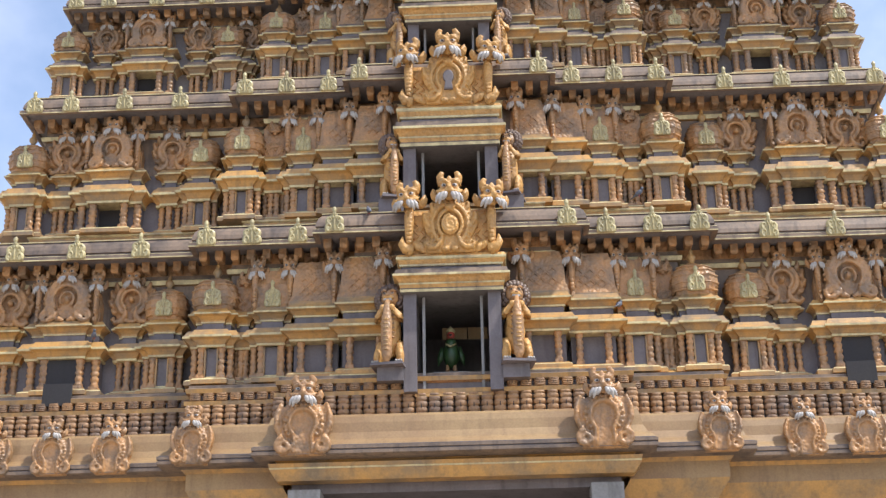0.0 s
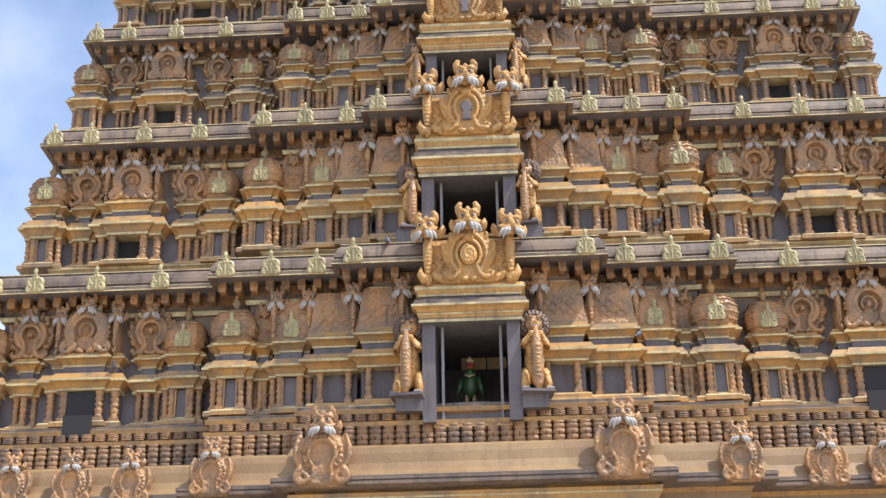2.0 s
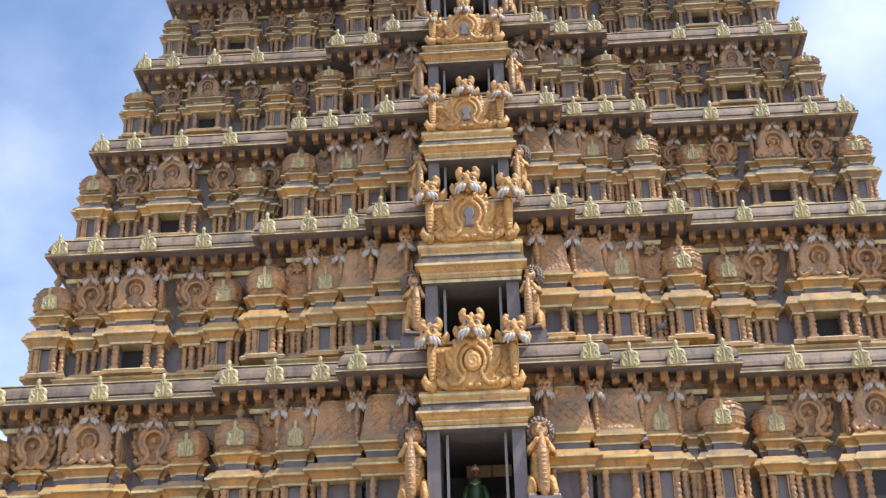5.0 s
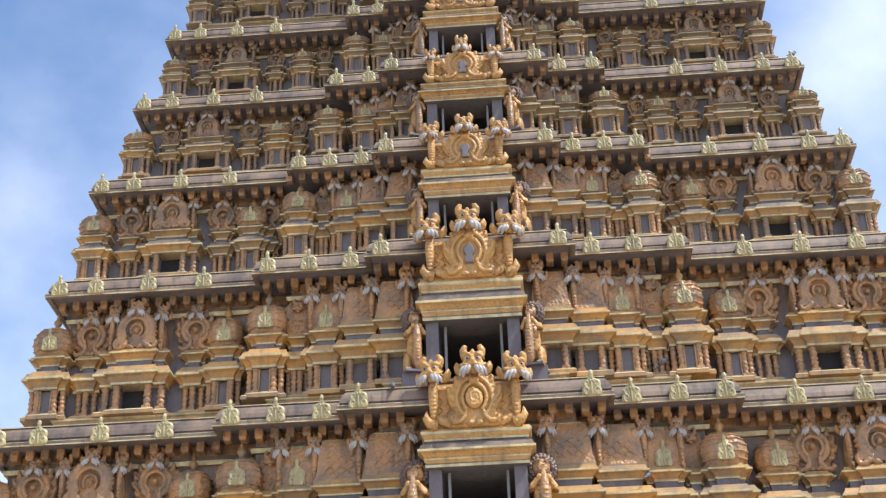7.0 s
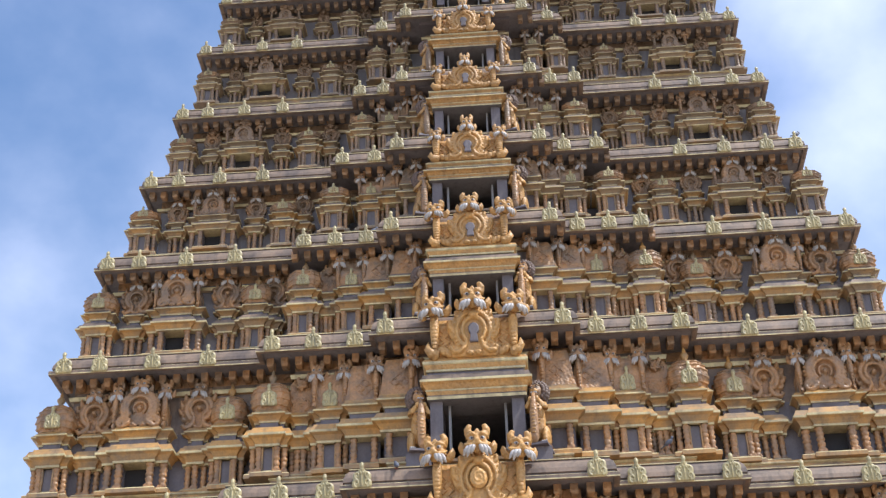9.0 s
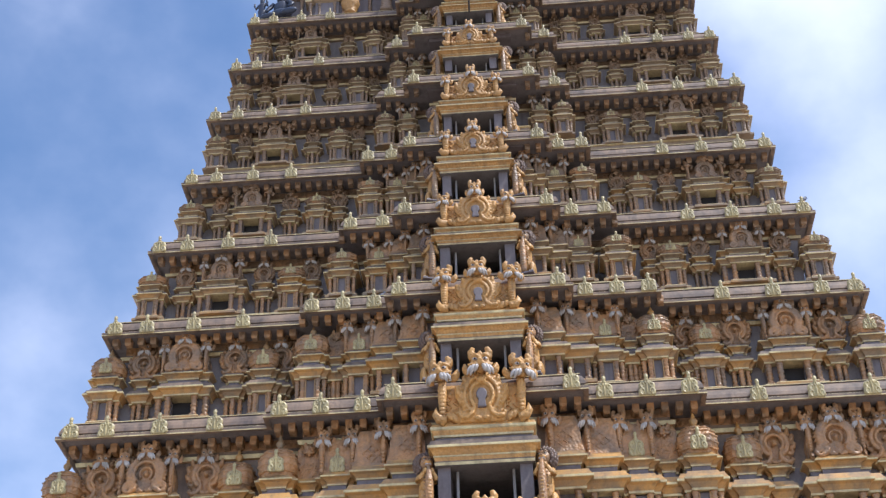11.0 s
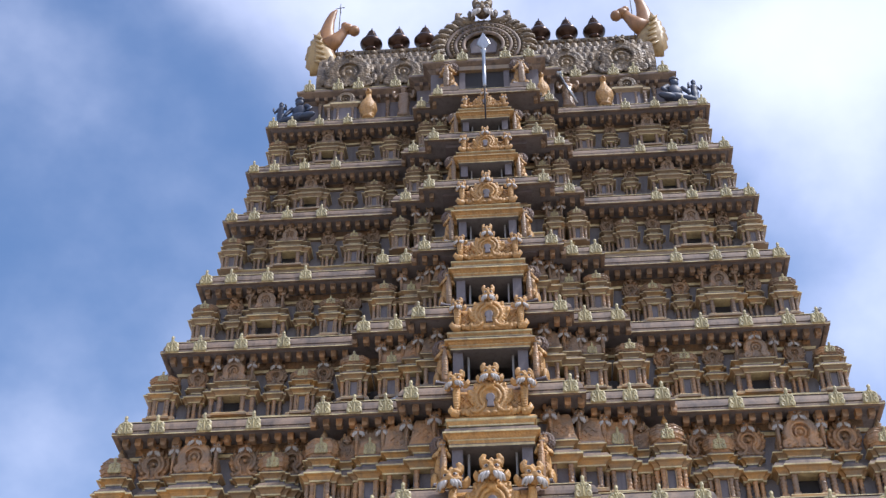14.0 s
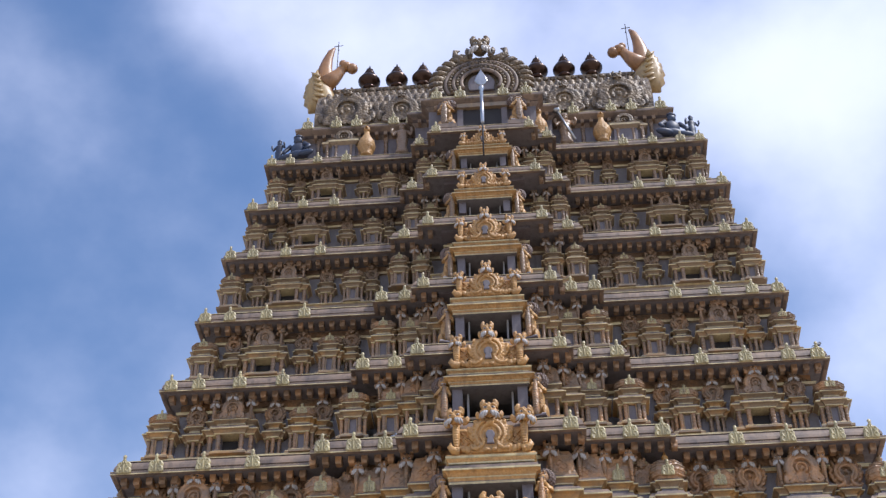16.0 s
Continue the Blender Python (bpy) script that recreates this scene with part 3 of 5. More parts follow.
def lion_mesh():
    """A lion rearing on its haunches, paws at its mouth, holding a long tapering trunk that hangs to its feet; 1 high."""
    b = Build()
    b.blob((0, 0.02, 0.40), (0.115, 0.11, 0.28), go, 12, 8)
    b.blob((0, -0.05, 0.52), (0.105, 0.09, 0.15), go, 10, 6)
    for i in range(6):
        b.blob((0, -0.135 + 0.012 * abs(i - 3), 0.34 + i * 0.05), (0.07, 0.02, 0.018), fi, 8, 4)
    b.blob((0, -0.06, 0.815), (0.10, 0.10, 0.105), fi, 12, 8)
    b.blob((0, -0.15, 0.79), (0.065, 0.06, 0.035), go, 8, 6)
    b.blob((0, -0.205, 0.803), (0.022, 0.016, 0.014), fi, 6, 4)
    b.blob((0, -0.15, 0.745), (0.055, 0.05, 0.022), fi, 8, 5)
    b.box(-0.045, 0.045, -0.195, -0.12, 0.752, 0.772, wh)
    for ring, (r, y, k, m) in enumerate(((0.125, -0.05, 0.034, 15), (0.155, -0.01, 0.040, 17), (0.165, 0.05, 0.042, 17))):
        for i in range(m):
            a = -0.75 + 4.65 * i / (m - 1)
            b.blob((r * math.cos(a), y + 0.008 * math.sin(i * 2.1 + ring), 0.825 + r * 0.95 * math.sin(a)), (k, k * 0.9, k), ma, 6, 4)
    b.blob((0, 0.05, 0.84), (0.15, 0.09, 0.14), ma, 10, 6)
    for s in (-1, 1):
        b.blob((s * 0.045, -0.145, 0.85), (0.016, 0.014, 0.013), wh, 8, 5)
        b.blob((s * 0.045, -0.157, 0.85), (0.010, 0.006, 0.010), bl, 6, 4)
        b.tube([(s * 0.02, -0.15, 0.872), (s * 0.05, -0.15, 0.885), (s * 0.085, -0.12, 0.872)], [0.010, 0.016, 0.008], fi, 6)
        b.blob((s * 0.115, 0.01, 0.17), (0.065, 0.14, 0.15), go, 10, 7)
        b.blob((s * 0.125, -0.12, 0.10), (0.048, 0.06, 0.10), go, 8, 6)
        b.blob((s * 0.13, -0.16, 0.022), (0.048, 0.085, 0.026), go, 8, 5)
        for i in (-1, 0, 1):
            b.blob((s * 0.13 + i * 0.028, -0.235, 0.018), (0.016, 0.02, 0.016), wh, 6, 4)
        b.tube([(s * 0.105, 0.0, 0.64), (s * 0.14, -0.07, 0.55), (s * 0.125, -0.15, 0.57), (s * 0.055, -0.20, 0.65)], [0.045, 0.040, 0.034, 0.030], go, 8)
        b.blob((s * 0.05, -0.215, 0.655), (0.036, 0.03, 0.04), go, 8, 5)
    b.tube([(0, -0.19, 0.75), (0, -0.225, 0.64), (0, -0.245, 0.46), (0, -0.245, 0.24), (0, -0.235, 0.08), (0, -0.245, 0.0)], [0.022, 0.042, 0.062, 0.062, 0.058, 0.03], fi, 10)
    for i in range(8):
        b.blob((0, -0.300, 0.14 + 0.05 * i), (0.035, 0.012, 0.014), oc, 6, 4)
    b.box(-0.18, 0.18, -0.27, 0.2, -0.03, 0.0, gr)
    return b.mesh("lion_statue")


def bird_mesh():
    b = Build()
    b.blob((0, 0, 0.10), (0.06, 0.12, 0.06), bi, 8, 6, (-30, 0, 0))
    b.blob((0, -0.09, 0.19), (0.035, 0.04, 0.04), bi, 8, 6)
    b.tube([(0, 0.08, 0.06), (0, 0.22, -0.02)], [0.04, 0.02], bi, 6, 0.4)
    b.tube([(0, -0.12, 0.19), (0, -0.155, 0.18)], [0.012, 0.003], bl, 6)
    for s in (-1, 1):
        b.tube([(s * 0.02, -0.01, 0.06), (s * 0.02, -0.01, 0.0)], [0.008, 0.008], re, 6)
    return b.mesh("pigeon")


def recoloured(me, mat):
    return painted(me.copy(), mat)


BALUSTER, ANTEFIX, MASK, MEDALLION, ARCH, DOME, FINIAL = baluster_mesh(), antefix_mesh(), beast_mesh(), medallion_mesh(), arch_mesh(), dome_mesh(), finial_mesh()
MASKS = {fi: MASK, go: recoloured(MASK, go), ta: recoloured(MASK, ta)}
ARCH_DULL, ARCH_GOLD, NICHE, SPIRAL, LOZENGE = recoloured(ARCH, ta), gable_arch_mesh(), keyhole_mesh(gr), spiral_mesh(), lattice_mesh()
TRUNK, TRUNK_GOLD, FRIEZE, BRACKET, LION, PIGEON = trunk_mesh(), trunk_mesh(go), frieze_mesh(), bracket_mesh(), lion_mesh(), bird_mesh()
LOZENGE_GOLD = recoloured(LOZENGE, go)
for flat in (LOZENGE, LOZENGE_GOLD):
    flat.polygons.foreach_set("use_smooth", [False] * len(flat.polygons))
EYES = [eye_mesh(s) for s in (-1, 1)]
TUSKS = [tusk_mesh(s, i) for s in (-1, 1) for i in range(3)]


def mask(parent, m, skin=fi, tusks=True):
    """A beast mask with its eyes and hanging tusks."""
    ob = part("beast_mask", MASKS[skin], parent, "gilt beast mask with white tusks" if skin == go else "brown beast mask with white tusks" if tusks else "carved beast mask", m)
    for me in (EYES + TUSKS if tusks else ()):
        part(me.name.split(".")[0], me, ob, "", m)
    return ob


# ---- the tower's measures ----
# storey: lip height of its cornice, half-width of the lip, depth of the lip's wings; below the lip: sill, post top, moulding top, second moulding, its top; roof height
LIPS = {0: (7.70, 10.4, 24.70), 1: (12.10, 9.75, 25.35), 2: (15.72, 9.05, 26.0), 3: (18.55, 8.52, 26.48), 4: (21.20, 7.89, 27.10), 5: (23.62, 7.40, 27.60), 6: (26.00, 7.03, 27.97),
        7: (28.07, 6.66, 28.34), 8: (30.10, 6.32, 28.68)}
LEVELS = {1: (2.53, 1.89, 1.59, 1.40, 1.19, 1.10), 2: (2.53, 1.95, 1.59, 1.40, 1.20, 1.11), 3: (1.98, 1.45, 1.18, 1.03, 0.87, 0.87), 4: (1.56, 1.08, 0.90, 0.80, 0.68, 0.70),
          5: (1.42, 0.97, 0.80, 0.71, 0.60, 0.62), 6: (1.28, 0.86, 0.71, 0.62, 0.52, 0.54), 7: (1.12, 0.74, 0.60, 0.52, 0.43, 0.45), 8: (1.12, 0.74, 0.60, 0.52, 0.43, 0.45)}
MID = {0: 5.25, 1: 5.05, 2: 4.55, 3: 3.97, 4: 3.25, 5: 2.85, 6: 2.5, 7: 2.3, 8: 2.05}
INNER = {0: 3.5, 1: 2.6, 2: 2.15, 3: 2.05, 4: 1.95, 5: 1.85, 6: 1.75, 7: 1.65, 8: 1.55}
STEP_M, STEP_I = 0.48, 0.45
# where things stand across a wing and the bays, as shares of the lip's half-width: corner, pier, hall, pier, lodge, then domed and boxed lodges of the middle bay
SPOTS = {1: (0.985, 0.90, 0.776, 0.652, 0.578, 0.470, 0.354), 2: (0.985, 0.90, 0.785, 0.652, 0.578, 0.472, 0.335), 4: (0.99, 0.895, 0.778, 0.655, 0.567, 0.405, 0.295), 5: (0.97, 0.875, 0.762, 0.636, 0.540, 0.352, 0.262), 8: (0.945, 0.845, 0.717, 0.552, 0.432, 0.268, 0.205)}


def spots(n):
    n = max(n, 1)
    lo = max(k for k in SPOTS if k <= n)
    hi = min(k for k in SPOTS if k >= n)
    f = 0 if hi == lo else (n - lo) / (hi - lo)
    return [a + f * (b - a) for a, b in zip(SPOTS[lo], SPOTS[hi])]


def stepped(x0, x1, y0, y1, inset, share=0.62):
    """The plan of a pavilion whose middle stands proud of its flanks."""
    c, h = (x0 + x1) / 2, (x1 - x0) / 2 * share
    return [(x0, y0 + inset), (c - h, y0 + inset), (c - h, y0), (c + h, y0), (c + h, y0 + inset), (x1, y0 + inset), (x1, y1), (x0, y1)]


def tower_plan(n, back=0.0):
    """The stepped outline of a storey, drawn in from its cornice's lip by back metres."""
    z, w, y = LIPS[n]
    m, i = MID[n], INNER[n]
    ym, yi = y - STEP_M, y - STEP_M - STEP_I
    deep = y + 0.95 * w
    pts = [(-w, y), (-m, y), (-m, ym), (-i, ym), (-i, yi), (i, yi), (i, ym), (m, ym), (m, y), (w, y), (w, deep), (-w, deep)]
    if not back:
        return pts
    b = Build()
    b.mould(pts, [(-back, 0, 0), (-back, 1, 0)])
    return [(p[0], p[1]) for p in b.v[:len(pts)]]


def eaves(z0, z1, k, top=to):
    """A flaring moulding between two heights: pale lip, ochre flare, pale edge, weathered top."""
    h = z1 - z0
    return [(0.0, z0, li), (0.03 * k, z0, li), (0.035 * k, z0 + 0.11 * h, oc), (0.02 * k, z0 + 0.13 * h, oc), (0.05 * k, z0 + 0.24 * h, oc), (0.10 * k, z0 + 0.38 * h, oc), (0.17 * k, z0 + 0.47 * h, li), (0.185 * k, z0 + 0.49 * h, li),
            (0.185 * k, z0 + 0.60 * h, top), (0.165 * k, z0 + 0.62 * h, top), (0.12 * k, z0 + 0.80 * h, top), (0.09 * k, z0 + 0.97 * h, top), (0.0, z1, top)]


def lodge(n, kind, x, w, yf, storey, lip):
    """A small pavilion on a ledge: posts, moulding, neck, second moulding and a roof of its kind; a thing of its own."""
    sill, ptop, ktop, sbot, stop, roof = LEVELS[n]
    roof *= 1.0 if n < 4 else 0.86
    k = min(1.0, (sill / 2.53) ** 0.6)
    z0, zp, zk, zs, zt = lip - sill, lip - ptop, lip - ktop, lip - sbot, lip - stop
    x0, x1, depth, inset = x - w / 2, x + w / 2, 0.55, 0.09 * k
    if kind == "niche":
        yf += 0.14 * k
    plan = stepped(x0, x1, yf, yf + depth, inset)
    body = Build()
    body.mould(plan, [(0.10 * k, z0 - 0.14 * k, oc), (0.10 * k, z0 - 0.06 * k, li), (0.07 * k, z0 - 0.03 * k, oc), (0.0, z0, oc)])
    zl = zp + 0.02
    # below storey 3 the tops are ochre, which also carries their sunlit brightness
    body.mould(plan, eaves(zl - 0.06 * k, zk, k * 0.85, oc if n < 3 else to))
    # neck and second moulding
    neck = stepped(x0 + 0.06 * k, x1 - 0.06 * k, yf + 0.08 * k, yf + depth, inset)
    body.mould(neck, [(0, zk - 0.04, gr), (0, zs, gr)], False)
    body.mould(neck, [(-0.02, zs - 0.03 * k, li), (0.02, zs - 0.03 * k, li), (0.02, zs, oc)] + eaves(zs, zt + 0.04 * k, k * 0.8, oc if n < 3 else to)[2:])
    # wall behind the posts, with its opening
    wall_y = yf + 0.24 * k
    name = {"kuta": "domed_pavilion", "hall": "gabled_pavilion", "pier": "medallion_pier", "box": "masked_pavilion", "niche": "recessed_bay"}[kind]
    door = {"hall": 0.155, "kuta": 0.13, "box": 0.15}.get(kind, 0) * w
    panels = []
    if kind == "hall":
        for s in (-1, 1):
            a, c = sorted((x + s * w * 0.20, x + s * w / 2 * 0.97))
            panels.append(("wall_panel", "grey wall panel", Build().box(a, c, wall_y, wall_y + 0.3, z0, zl - 0.02, gr)))
        # black panels for the doorway's shade; the lowest storey's second one fronts the plinth
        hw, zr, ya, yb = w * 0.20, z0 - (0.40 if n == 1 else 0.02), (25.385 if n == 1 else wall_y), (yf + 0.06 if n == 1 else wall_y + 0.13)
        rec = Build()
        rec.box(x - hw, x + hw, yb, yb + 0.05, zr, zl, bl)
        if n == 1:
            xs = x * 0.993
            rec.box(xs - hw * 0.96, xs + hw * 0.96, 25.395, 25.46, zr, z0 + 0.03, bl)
        panels.append(("dark_recess", "black panel standing for the shade of the doorway", rec))
    else:
        body.box(x0 + 0.02, x1 - 0.02, wall_y, wall_y + 0.28, z0, zl - 0.02, gr)
    old = "weathered " if n > 4 else ""
    label = {"kuta": "ochre domed pavilion with grey shutter and turned posts", "hall": "ochre gabled pavilion with dark doorway and beast masks", "pier": "ochre pillared pier topped by a leafy medallion",
             "box": "ochre pavilion with grey shutter under tusked masks", "niche": "recessed ochre bay with a carved panel"}[kind]
    ob = thing(name, old + label, "pavilion", "pavilions of the tower ledges", at=(x, yf + 0.3, z0 - 0.14 * k))
    part("body", body, ob, "striped ochre mouldings round a grey wall")
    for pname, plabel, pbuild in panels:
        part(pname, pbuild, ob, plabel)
    if kind in ("kuta", "box"):
        fr = Build()
        f = 0.03 * k
        ya, yb = yf + 0.05 * k, wall_y - 0.002
        fr.box(x - door - f, x - door, ya, yb, z0, zl - 0.03, oc).box(x + door, x + door + f, ya, yb, z0, zl - 0.03, oc)
        fr.box(x - door, x + door, ya, yb, zl - 0.03 - f, zl - 0.03, oc).box(x - door, x + door, ya - 0.02, yb, z0, z0 + f, li)
        part("window_frame", fr, ob, "ochre window frame")
        part("shutter", Build().box(x - door + 0.003, x + door - 0.003, yf + 0.10 * k, yf + 0.13 * k, z0 + f + 0.002, zl - 0.032 - f, gr), ob, "grey painted shutter")
    # posts
    hgt, d = zl - z0, (0.175 if kind == "hall" else 0.145) * k
    if kind == "hall":
        at = [-0.44, -0.245, 0.245, 0.44]
    elif kind in ("kuta", "box"):
        at = [-0.44, -0.25, 0.25, 0.44]
    elif kind == "pier":
        at = [-0.33, 0.0, 0.33]
    else:
        at = [-0.36, -0.12, 0.12, 0.36]
    for u in at:
        inner = abs(u) < 0.31
        part("baluster", BALUSTER, ob, "", place(x + u * w, yf + (0.0 if inner else inset) + d * 0.55, z0, d, d, hgt))
    # roof
    ry, base = yf + 0.30 * k, zt + 0.03 * k
    if kind == "kuta":
        rh = roof * (0.86 if n < 4 else 0.64)
        part("dome", DOME, ob, "", place(x, ry, base, w * 0.54, 0.30 * k + 0.06, rh))
        part("finial", FINIAL, ob, "turned ochre finial", place(x, ry, base + rh * 0.70, 0.20 * k, 0.20 * k, rh * 0.46))
        part("antefix", ANTEFIX, ob, "pale brass plaque", place(x, yf - 0.09 * k, base + 0.05 * k, 0.34 * k, 0.32 * k, roof * 0.44))
    elif kind == "box":
        b = Build()
        b.mould([(x - w * 0.42, yf + 0.08 * k), (x + w * 0.42, yf + 0.08 * k), (x + w * 0.42, yf + 0.5), (x - w * 0.42, yf + 0.5)], [(0.05, base, fi), (0.0, base + 0.1 * k, fi), (0.02, base + roof * 0.4, fi), (-0.06, base + roof * 0.72, fi)])
        part("roof_block", b, ob)
        for s in (-1, 1):
            part("trunk_bracket", TRUNK, ob, "", place(x + s * w * 0.44, yf + 0.10 * k, base - 0.02, 0.42 * k, 0.42 * k, roof * 0.72))
            mask(ob, place(x + s * w * 0.40, yf + 0.14 * k, base + roof * 0.52, 0.46 * k, 0.42 * k, 0.54 * k))
        part("antefix", ANTEFIX, ob, "pale brass plaque", place(x, yf + 0.02 * k, base + 0.02, 0.32 * k, 0.32 * k, roof * 0.48))
    elif kind == "hall":
        r = min(roof * 0.45, w * 0.32)
        b = Build()
        b.mould(stepped(x - w * 0.43, x + w * 0.43, yf + 0.14 * k, yf + 0.6, 0.08 * k, 0.5), [(0.0, base, fi), (0.02, base + roof * 0.35, fi), (-0.05, base + roof * 0.62, fi), (-0.16, base + roof * 0.74, fi)])
        part("vault", b, ob)
        part("arch", ARCH, ob, "", place(x, yf + 0.08 * k, base + r * 1.0, r * 0.96, r * 1.15, r))
        mask(ob, place(x, yf + 0.06 * k, base + r * 1.66, 0.54 * k, 0.44 * k, 0.50 * k), fi, n < 5)
        for s in (-1, 1):
            part("trunk_bracket", TRUNK, ob, "", place(x + s * w * 0.40, yf + 0.14 * k, base - 0.02, 0.40 * k, 0.40 * k, roof * 0.74))
            mask(ob, place(x + s * w * 0.39, yf + 0.16 * k, base + roof * 0.54, 0.42 * k, 0.40 * k, 0.52 * k), fi, n < 5)
    elif kind == "pier":
        r = min(roof * 0.48, w * (1.0 if n < 4 else 0.95))
        part("medallion", MEDALLION, ob, "", place(x, yf + 0.16 * k, base + r * 0.92, r * 0.92, r * 1.15, r * 0.96))
        mask(ob, place(x, yf + 0.10 * k, base + r * 1.36, 0.50 * k, 0.42 * k, 0.52 * k), fi, n < 5)
    else:
        # a carved panel with a mask over a round flower
        r = min(roof * 0.30, w * 0.42)
        pan = Build().mould([(x - w * 0.5, yf + 0.10 * k), (x + w * 0.5, yf + 0.10 * k), (x + w * 0.5, yf + 0.5), (x - w * 0.5, yf + 0.5)], [(0.02, base - 0.02, fi), (0.0, base + 0.1 * k, fi), (0.0, base + roof * 0.62, fi), (-0.08, base + roof * 0.78, fi)])
        part("carved_panel", pan, ob)
        part("medallion", MEDALLION, ob, "", place(x, yf + 0.10 * k, base + r * 0.9, r * 0.9, r * 0.45, r * 0.9))
        mask(ob, place(x, yf + 0.10 * k, base + roof * 0.42, 0.40 * k, 0.26 * k, 0.40 * k), fi, False)
    return ob


def bracket_bay(n, x0, x1, yf, storey, lip, s):
    """A bay beside the doorway: two posts, mouldings and scaly trunks under masks."""
    sill, ptop, ktop, sbot, stop, roof = LEVELS[n]
    k = min(1.0, (sill / 2.53) ** 0.6)
    z0, zl, zk, zs, zt = lip - sill, lip - ptop + 0.02, lip - ktop, lip - sbot, lip - stop
    plan = [(x0, yf), (x1, yf), (x1, yf + 0.6), (x0, yf + 0.6)]
    b = Build()
    b.mould(plan, [(0.06, z0 - 0.14 * k, oc), (0.06, z0 - 0.05 * k, li), (0.04, z0 - 0.03 * k, oc), (0, z0, oc)])
    # ochre tops on storeys 1 and 2 hold some sunlight in the colour
    b.mould(plan, eaves(zl - 0.06 * k, zk, k, oc if n < 3 else to))
    b.box(x0 + 0.03, x1 - 0.03, yf + 0.22 * k, yf + 0.5, z0, zl, gr)
    b.box(x0 + 0.05, x1 - 0.05, yf + 0.07, yf + 0.5, zk - 0.04, zs, gr)
    neck = [(x0 + 0.05, yf + 0.07), (x1 - 0.05, yf + 0.07), (x1 - 0.05, yf + 0.6), (x0 + 0.05, yf + 0.6)]
    b.mould(neck, eaves(zs - 0.03 * k, zt + 0.04 * k, k * 0.8, oc if n < 3 else to))
    # carved panel with a lattice of lozenges
    top = zt + roof * 0.72
    b.mould([(x0 + 0.03, yf + 0.16), (x1 - 0.03, yf + 0.16), (x1 - 0.03, yf + 0.6), (x0 + 0.03, yf + 0.6)], [(0.10, zt, oc), (0.09, zt + roof * 0.08, fi), (0.05, zt + roof * 0.22, fi), (0.03, zt + roof * 0.45, fi), (0.0, zt + roof * 0.70, fi), (-0.05, zt + roof * 0.85, fi)])
    ob = thing("bracket_bay", ("weathered " if n > 4 else "") + "ochre bay with latticed panel and scaly trunk bracket", "bay", "bays beside the doorways", at=((x0 + x1) / 2, yf + 0.3, z0 - 0.14 * k))
    part("body", b, ob, "striped ochre mouldings under a carved panel")
    c, q = (x0 + x1) / 2, 0.22 * k
    for i in (-2, -1, 0, 1, 2):
        for j in (0, 1, 2):
            px, pz = c + (i + 0.5 * (j % 2)) * q, zt + roof * 0.25 + j * q * 0.5
            if x0 + 0.05 < px - q * 0.5 and px + q * 0.5 < x1 - 0.05:
                part("lozenge", LOZENGE, ob, "", place(px, yf + 0.118 + 0.012 * j, pz, q * 0.98, 0.26, q * 0.98))
    hgt, d = zl - z0, 0.15 * k
    for u in (0.2, 0.8):
        part("baluster", BALUSTER, ob, "", place(x0 + u * (x1 - x0), yf + d * 0.55, z0, d, d, hgt))
    edge = x1 if s < 0 else x0
    part("trunk_bracket", TRUNK, ob, "", place(edge - s * -0.10 * k, yf + 0.16, zt - 0.02, 0.45 * k, 0.50 * k, roof * 0.80))
    mask(ob, place(edge - s * -0.10 * k, yf + 0.14, zt + roof * 0.55, 0.52 * k, 0.50 * k, 0.58 * k))
    return ob


DOORS = {1: (0.66, 1.16, 3.13), 2: (0.68, 1.46, 2.75), 3: (0.62, 1.14, 2.1), 4: (0.62, 0.84, 1.7), 5: (0.57, 0.78, 1.6), 6: (0.53, 0.97, 1.7), 7: (0.49, 0.77, 1.4), 8: (0.45, 0.83, 1.45)}
GABLES = {1: (0.43, 1.58), 2: (0.58, 1.62), 3: (0.43, 1.26), 4: (0.36, 1.2), 5: (0.28, 1.02), 6: (0.54, 1.05), 7: (0.40, 0.82), 8: (0.46, 0.66)}


